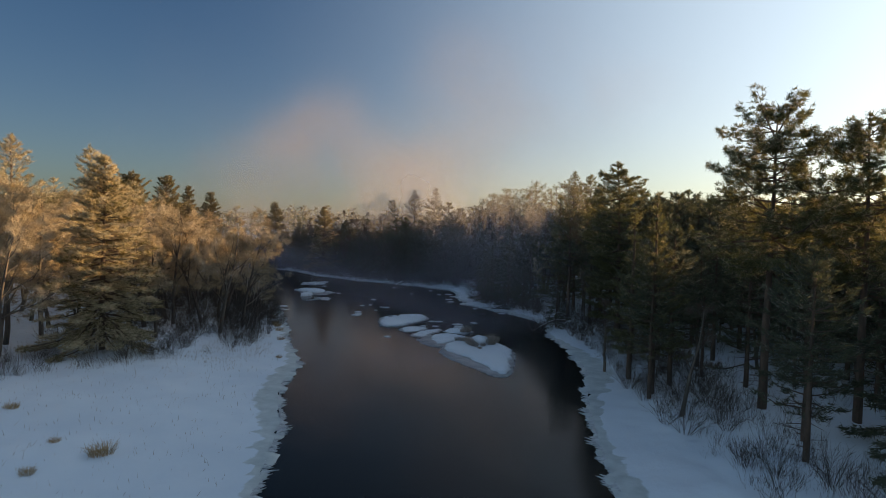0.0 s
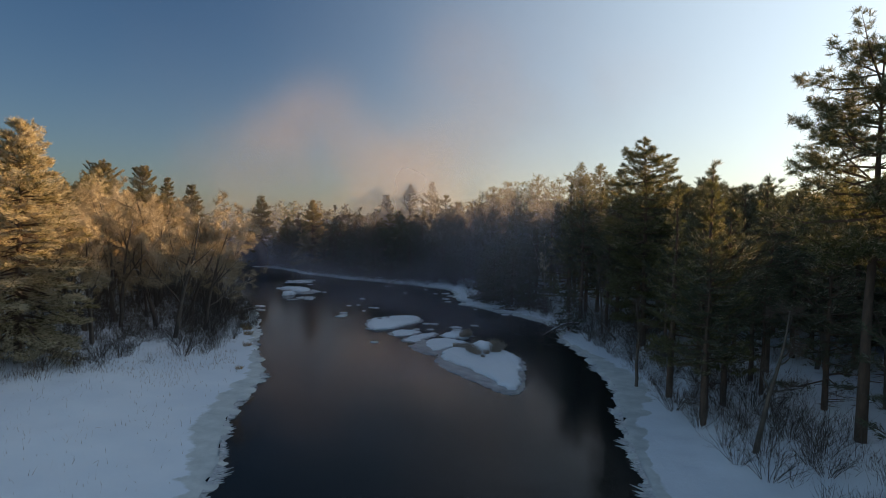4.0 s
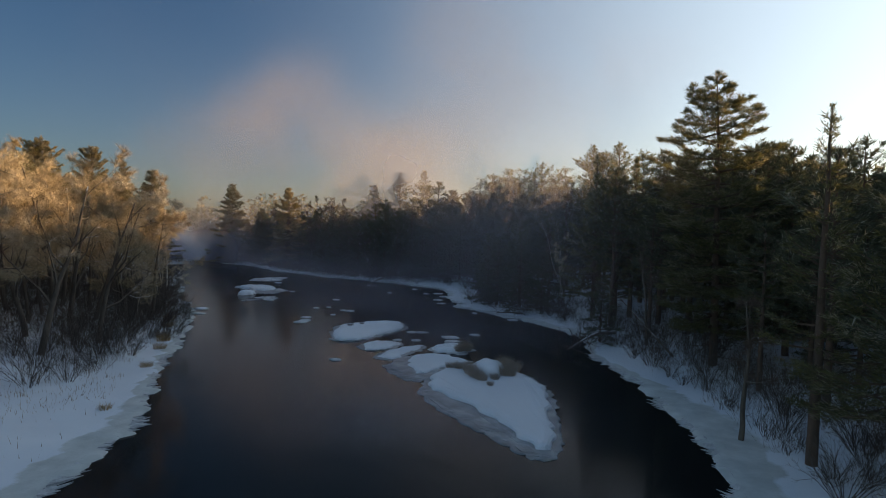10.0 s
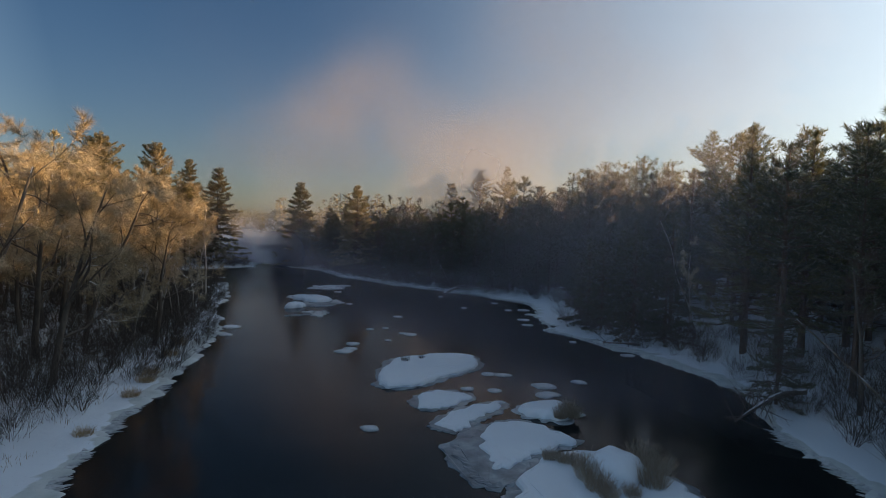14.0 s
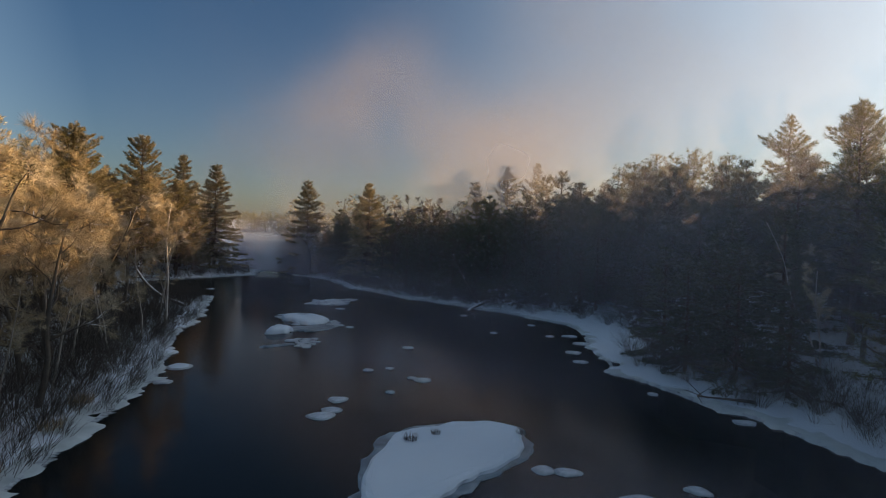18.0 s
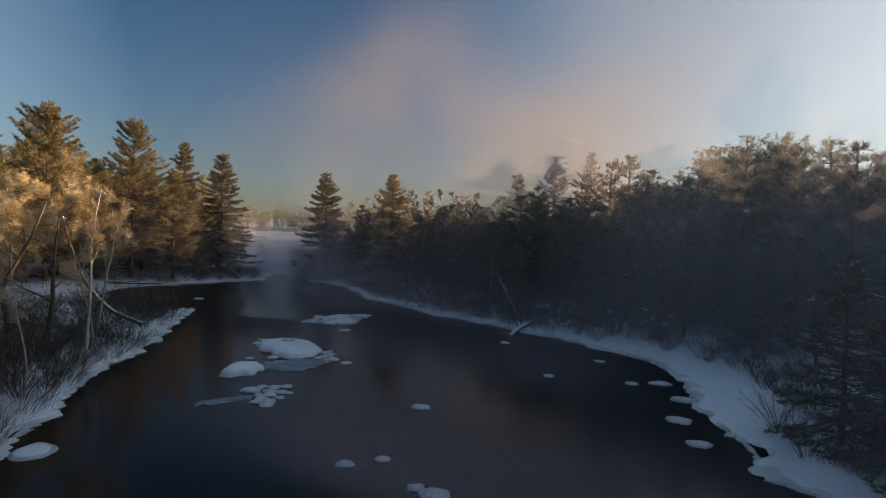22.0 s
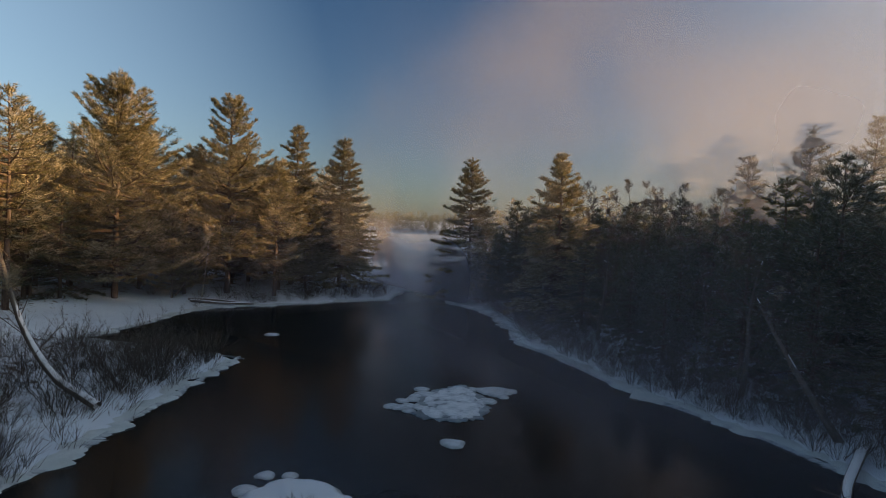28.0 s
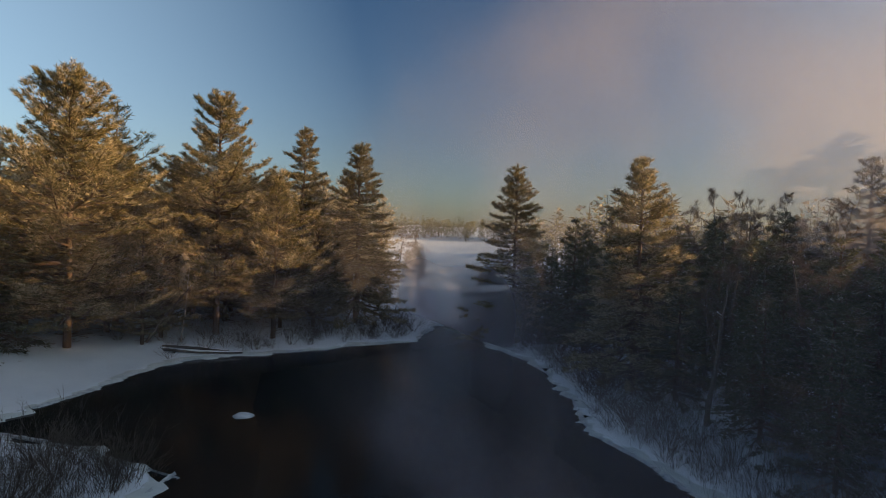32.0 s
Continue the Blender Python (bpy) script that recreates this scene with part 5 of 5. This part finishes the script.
for x, y, sc in ((-16.6, 27.9, 1.1), (-25.2, 33.4, 0.7), (-19.4, 28.6, 0.5), (-18.4, 25.3, 0.6), (-14.8, 52.2, 0.55), (-17.0, 60.5, 0.7), (-18.6, 65.6, 0.8), (-19.6, 68.2, 0.9), (-20.4, 69.8, 0.9), (-22.0, 74.2, 0.9), (-23.4, 77.4, 1.0)):
    place(tuft_b, x, y, sc, rnd.uniform(0, 360))
tuft_c = grass_tuft("grass_tuft", "small reddish-brown grass tuft on a snow bar", 3, 0.6, 0.4, 120, TWIG_RED)
for x, y, sc in ((-24.6, 106.8, 1.1), (-6.8, 76.6, 0.7), (-5.9, 77.6, 0.5), (-2.2, 78.6, 0.5)):
    place(tuft_c, x, y, sc, rnd.uniform(0, 360), z=0.3)

# sparse stalks poking out of the snowy meadow
stalks = Geo()
srng = np.random.default_rng(31)
so = []
while len(so) < 2400:
    x, y = srng.uniform(-36, -10), srng.uniform(20, 80)
    if shore(x, y) > 1.8 and x > bush_edge(y) - 2 and srng.random() < 0.15 + 0.85 * (y > 42) * (cloudy(np.array(x), np.array(y), 0.4, 9) > 0.1):
        so.append((x, y, ground_z(x, y)))
so = np.array(so)
blades(stalks, so, unit(srng.normal(0, 0.3, (2400, 3)) + UP), srng.uniform(0.1, 0.42, 2400), 0.022, srng)
tagged(part("dry_stalks", stalks, GRASS_DRY), "scattered dry stalks poking through the snow", "grass", kind="stuff")


# feathered ice growing from the shelf into the current
def fringe(line, y0, y1, seed, reach):
    g, rs = Geo(), np.random.default_rng(seed)
    pts = np.array(line, float)
    for (ax, ay), (bx, by) in zip(pts[:-1], pts[1:]):
        if not (y0 < (ay + by) / 2 < y1):
            continue
        ln = math.hypot(bx - ax, by - ay)
        tx, ty = (bx - ax) / ln, (by - ay) / ln
        if ty < 0:
            tx, ty = -tx, -ty
        ox, oy = (ty, -tx) if shore(ax + 0.5 * (bx - ax) + ty * 0.3, ay + 0.5 * (by - ay) - tx * 0.3) < 0 else (-ty, tx)
        n = int(ln * 16)
        for k in range(n):
            u = rs.random()
            x, y = ax + (bx - ax) * u, ay + (by - ay) * u
            x, y = x - ox * 0.35, y - oy * 0.35
            far_out = reach * rs.uniform(0.5, 1.5) * (0.7 + 0.5 * math.sin(y * 1.7 + seed) * math.sin(y * 0.6))
            sk = rs.uniform(0.3, 1.3)
            w = rs.uniform(0.07, 0.2)
            z = rs.uniform(0.03, 0.11)
            ex, ey = x + (ox + tx * sk) * far_out, y + (oy + ty * sk) * far_out
            g.add([(x - tx * w, y - ty * w, z + 0.03), (x + tx * w, y + ty * w, z + 0.03), (ex, ey, 0.012), (x - tx * w, y - ty * w, -0.03), (x + tx * w, y + ty * w, -0.03), (ex, ey, -0.02)],
                  [(0, 1, 2), (3, 5, 4), (0, 2, 5), (0, 5, 3), (1, 4, 5), (1, 5, 2)])
    return tagged(part("ice_fringe", g, ICE), "feathered grey edge ice growing out from the bank", "ice", kind="stuff")


fringe(LEFT_SHORE, 10, 66, 1, 0.5)
fringe(RIGHT_SHORE, 10, 66, 2, 0.55)
fringe(LEFT_SHORE, 66, 160, 3, 0.3)
fringe(RIGHT_SHORE, 66, 160, 4, 0.25)

# ---- distant woods ----
far = Geo()
frng = np.random.default_rng(77)
spots = []
while len(spots) < 2300:
    R, a = (frng.uniform(110, 330) if len(spots) < 1100 else frng.uniform(300, 900)), frng.uniform(0, 2 * math.pi)
    if frng.random() < 0.6:
        a = frng.uniform(radians(-70), radians(60))
    x, y = R * math.sin(a) - 20, R * math.cos(a) + 60
    if chan(x, y) > 14 and shore(x, y) > 38:
        spots.append((x, y))
for k in range(150):  # the far shore of the frozen reach
    u = frng.random()
    spots.append((-390 + 150 * u + frng.normal(0, 10), 505 + 75 * u + frng.uniform(8, 60)))
woods = [(x, y, frng.uniform(11, 19), 90) for x, y in spots]
for k in range(800):  # mostly unseen deep wood behind the sunward bank, added to block low sun
    x, y = frng.uniform(40, 125), frng.uniform(5, 210)
    woods.append((x, y, frng.uniform(0.86, 1.1) * float(np.interp(y, [30, 66, 80], [13, 13.5, 16])), 300))
for x, y, h, m in woods:
    z = ground_z(x, y)
    pointy = frng.random() < 0.5
    u = frng.random(m) ** 0.8
    rr = (3.2 * (1 - u) + 0.3 if pointy else 4.2 * np.sqrt(np.clip(1 - (2 * u - 1) ** 2, 0, 1)) + 0.3) * np.sqrt(frng.random(m))
    az = frng.uniform(0, 6.28, m)
    o = np.column_stack([x + np.cos(az) * rr, y + np.sin(az) * rr, z + h * (0.12 + 0.85 * u)])
    d = unit(np.column_stack([np.cos(az), np.sin(az), frng.uniform(-0.2, 1.0, m)]))
    fineness = 0.5 if m > 200 else 1.0
    blades(far, o, d, fineness * frng.uniform(0.8, 2.0, m), fineness * frng.uniform(0.4, 0.9, m), frng)
    tubes(far, np.array([x, y, z - 0.5]), np.array([x, y, z + h]), 0.25, 0.05)
tagged(part("distant_woods", far, NEEDLE_GREEN), "far mixed forest closing the horizon", "forest", kind="stuff")


# ---- mist over the water ----
def mist_sheet(label, x0, x1, y0, y1, z0, z1, bow, mat, rim=0.25, foot=0.1, puffs=()):
    """A standing veil of mist, bowed and soft at all its edges."""
    nu, nv = 96, 48
    u, v = np.meshgrid(np.linspace(0, 1, nu), np.linspace(0, 1, nv))
    w = bow * np.sin(u * math.pi) + bow * 0.3 * np.sin(v * 4 + u * 7)
    ex, ey = x1 - x0, y1 - y0
    ln = math.hypot(ex, ey)
    X = x0 + ex * u - ey / ln * w
    Y = y0 + ey * u + ex / ln * w
    Z = z0 + (z1 - z0) * v
    i = (np.arange(nv - 1)[:, None] * nu + np.arange(nu - 1)[None]).ravel()
    me = bpy.data.meshes.new("mist_bank")
    me.from_pydata(np.column_stack([X.ravel(), Y.ravel(), Z.ravel()]), [], np.column_stack([i, i + 1, i + nu + 1, i + nu]))
    me.polygons.foreach_set("use_smooth", np.ones(len(me.polygons), bool))
    me.materials.append(mat)
    s = lambda q: q * q * (3 - 2 * q)
    soft = s(np.clip(u / rim, 0, 1)) * s(np.clip((1 - u) / rim, 0, 1)) * s(np.clip((1 - v) / 0.85, 0, 1)) * s(np.clip(v / foot, 0, 1))
    if puffs:
        lump = np.full(u.shape, 0.09)
        for cx, cz, rx, rz, a in puffs:
            lump += a * np.exp(-((X - cx) / rx) ** 2 - ((Z - cz) / rz) ** 2)
        soft = soft ** 0.5 * (0.06 + 0.85 * s(np.clip((lump - 0.14) / 0.85, 0, 1)))
    me.attributes.new("rim", "FLOAT", "POINT").data.foreach_set("value", soft.ravel())
    me.update()
    return tagged(new("mist_bank", me), label, "mist", kind="stuff")


PLUME = [mist_material("mist_plume", 0.78, 0.026, 0.28, 0.9, 1), mist_material("mist_plume", 0.72, 0.022, 0.28, 0.9, 2), mist_material("mist_plume", 0.68, 0.018, 0.28, 0.9, 6)]
PUFFS = ((-56, 25, 26, 15, 0.95), (-42, 46, 18, 13, 0.6), (-16, 28, 28, 13, 0.7), (8, 58, 22, 25, 0.5), (56, 60, 38, 27, 0.55), (-54, 9, 24, 11, 1.0), (-22, 12, 30, 11, 0.8))
mist_sheet("tall plume of sunlit pink mist over the river bend", -108, 40, 174, 172, -0.3, 82, 4, PLUME[0], rim=0.3, foot=0.06, puffs=PUFFS)
mist_sheet("tall plume of sunlit pink mist over the river bend", -120, 66, 187, 183, -0.3, 92, -4, PLUME[1], rim=0.3, foot=0.06, puffs=PUFFS)
mist_sheet("tall plume of sunlit pink mist over the river bend", -136, 104, 206, 194, 1, 108, 5, PLUME[2], rim=0.3, foot=0.06, puffs=PUFFS)
mist_sheet("low mist over the open water", -60, -34, 152, 134, -0.3, 9, 2, mist_material("mist_low", 0.5, 0.05, 0.2, 0.8, 3), rim=0.4, foot=0.3)
mist_sheet("cold mist lying on the frozen channel", -74, -38, 168, 150, -0.5, 13, 2, mist_material("mist_channel", 1.0, 0.05, 0.05, 0.5, 5), rim=0.36, foot=0.08)
mist_sheet("thin mist over the river", -48, 5, 128, 106, -0.3, 9, 2, mist_material("mist_thin", 0.42, 0.05, 0.2, 0.8, 4), rim=0.4, foot=0.35)
mist_sheet("thin haze drifting along the wooded bank", -58, -2, 149, 112, -0.3, 19, 2, mist_material("mist_bank_haze", 0.38, 0.028, 0.1, 0.9, 7), rim=0.3, foot=0.2)
# Next two sheets: bank haze, thickened to imitate sun glare veiling the dark trees.
mist_sheet("bank haze thickened to stand in for sun glare", -14, 27, 124, 82, -0.3, 28, 2, mist_material("mist_bank_haze", 0.48, 0.03, 0.1, 0.9, 9), rim=0.36, foot=0.12)
mist_sheet("thin haze drifting along the wooded bank", 2, 15, 102, 52, 0, 24, -2, mist_material("mist_bank_haze", 0.26, 0.04, 0.15, 0.85, 8), rim=0.36, foot=0.12)
mist_sheet("wisps of mist over the inlet", -58, -49, 108, 156, -0.3, 22, 1, mist_material("mist_inlet", 0.24, 0.03, 0.1, 0.9, 10), rim=0.4, foot=0.06)
mist_sheet("faint mist lying over the snow bar", -9, 9, 47, 46, -0.2, 6, 1, mist_material("mist_thin", 0.34, 0.08, 0.15, 0.8, 11), rim=0.4, foot=0.35)
mist_sheet("low mist drifting over the dark water", -20, 8, 86, 80, -0.2, 6, 1, mist_material("mist_thin", 0.46, 0.07, 0.12, 0.8, 12), rim=0.35, foot=0.35)
mist_sheet("low mist drifting over the dark water", -30, 3, 104, 97, -0.2, 6.5, 1, mist_material("mist_thin", 0.48, 0.06, 0.12, 0.8, 13), rim=0.35, foot=0.35)
mist_sheet("low mist drifting beside the snow bar", -10, 14, 70, 64, -0.2, 5.5, 1, mist_material("mist_thin", 0.36, 0.07, 0.12, 0.8, 14), rim=0.35, foot=0.35)
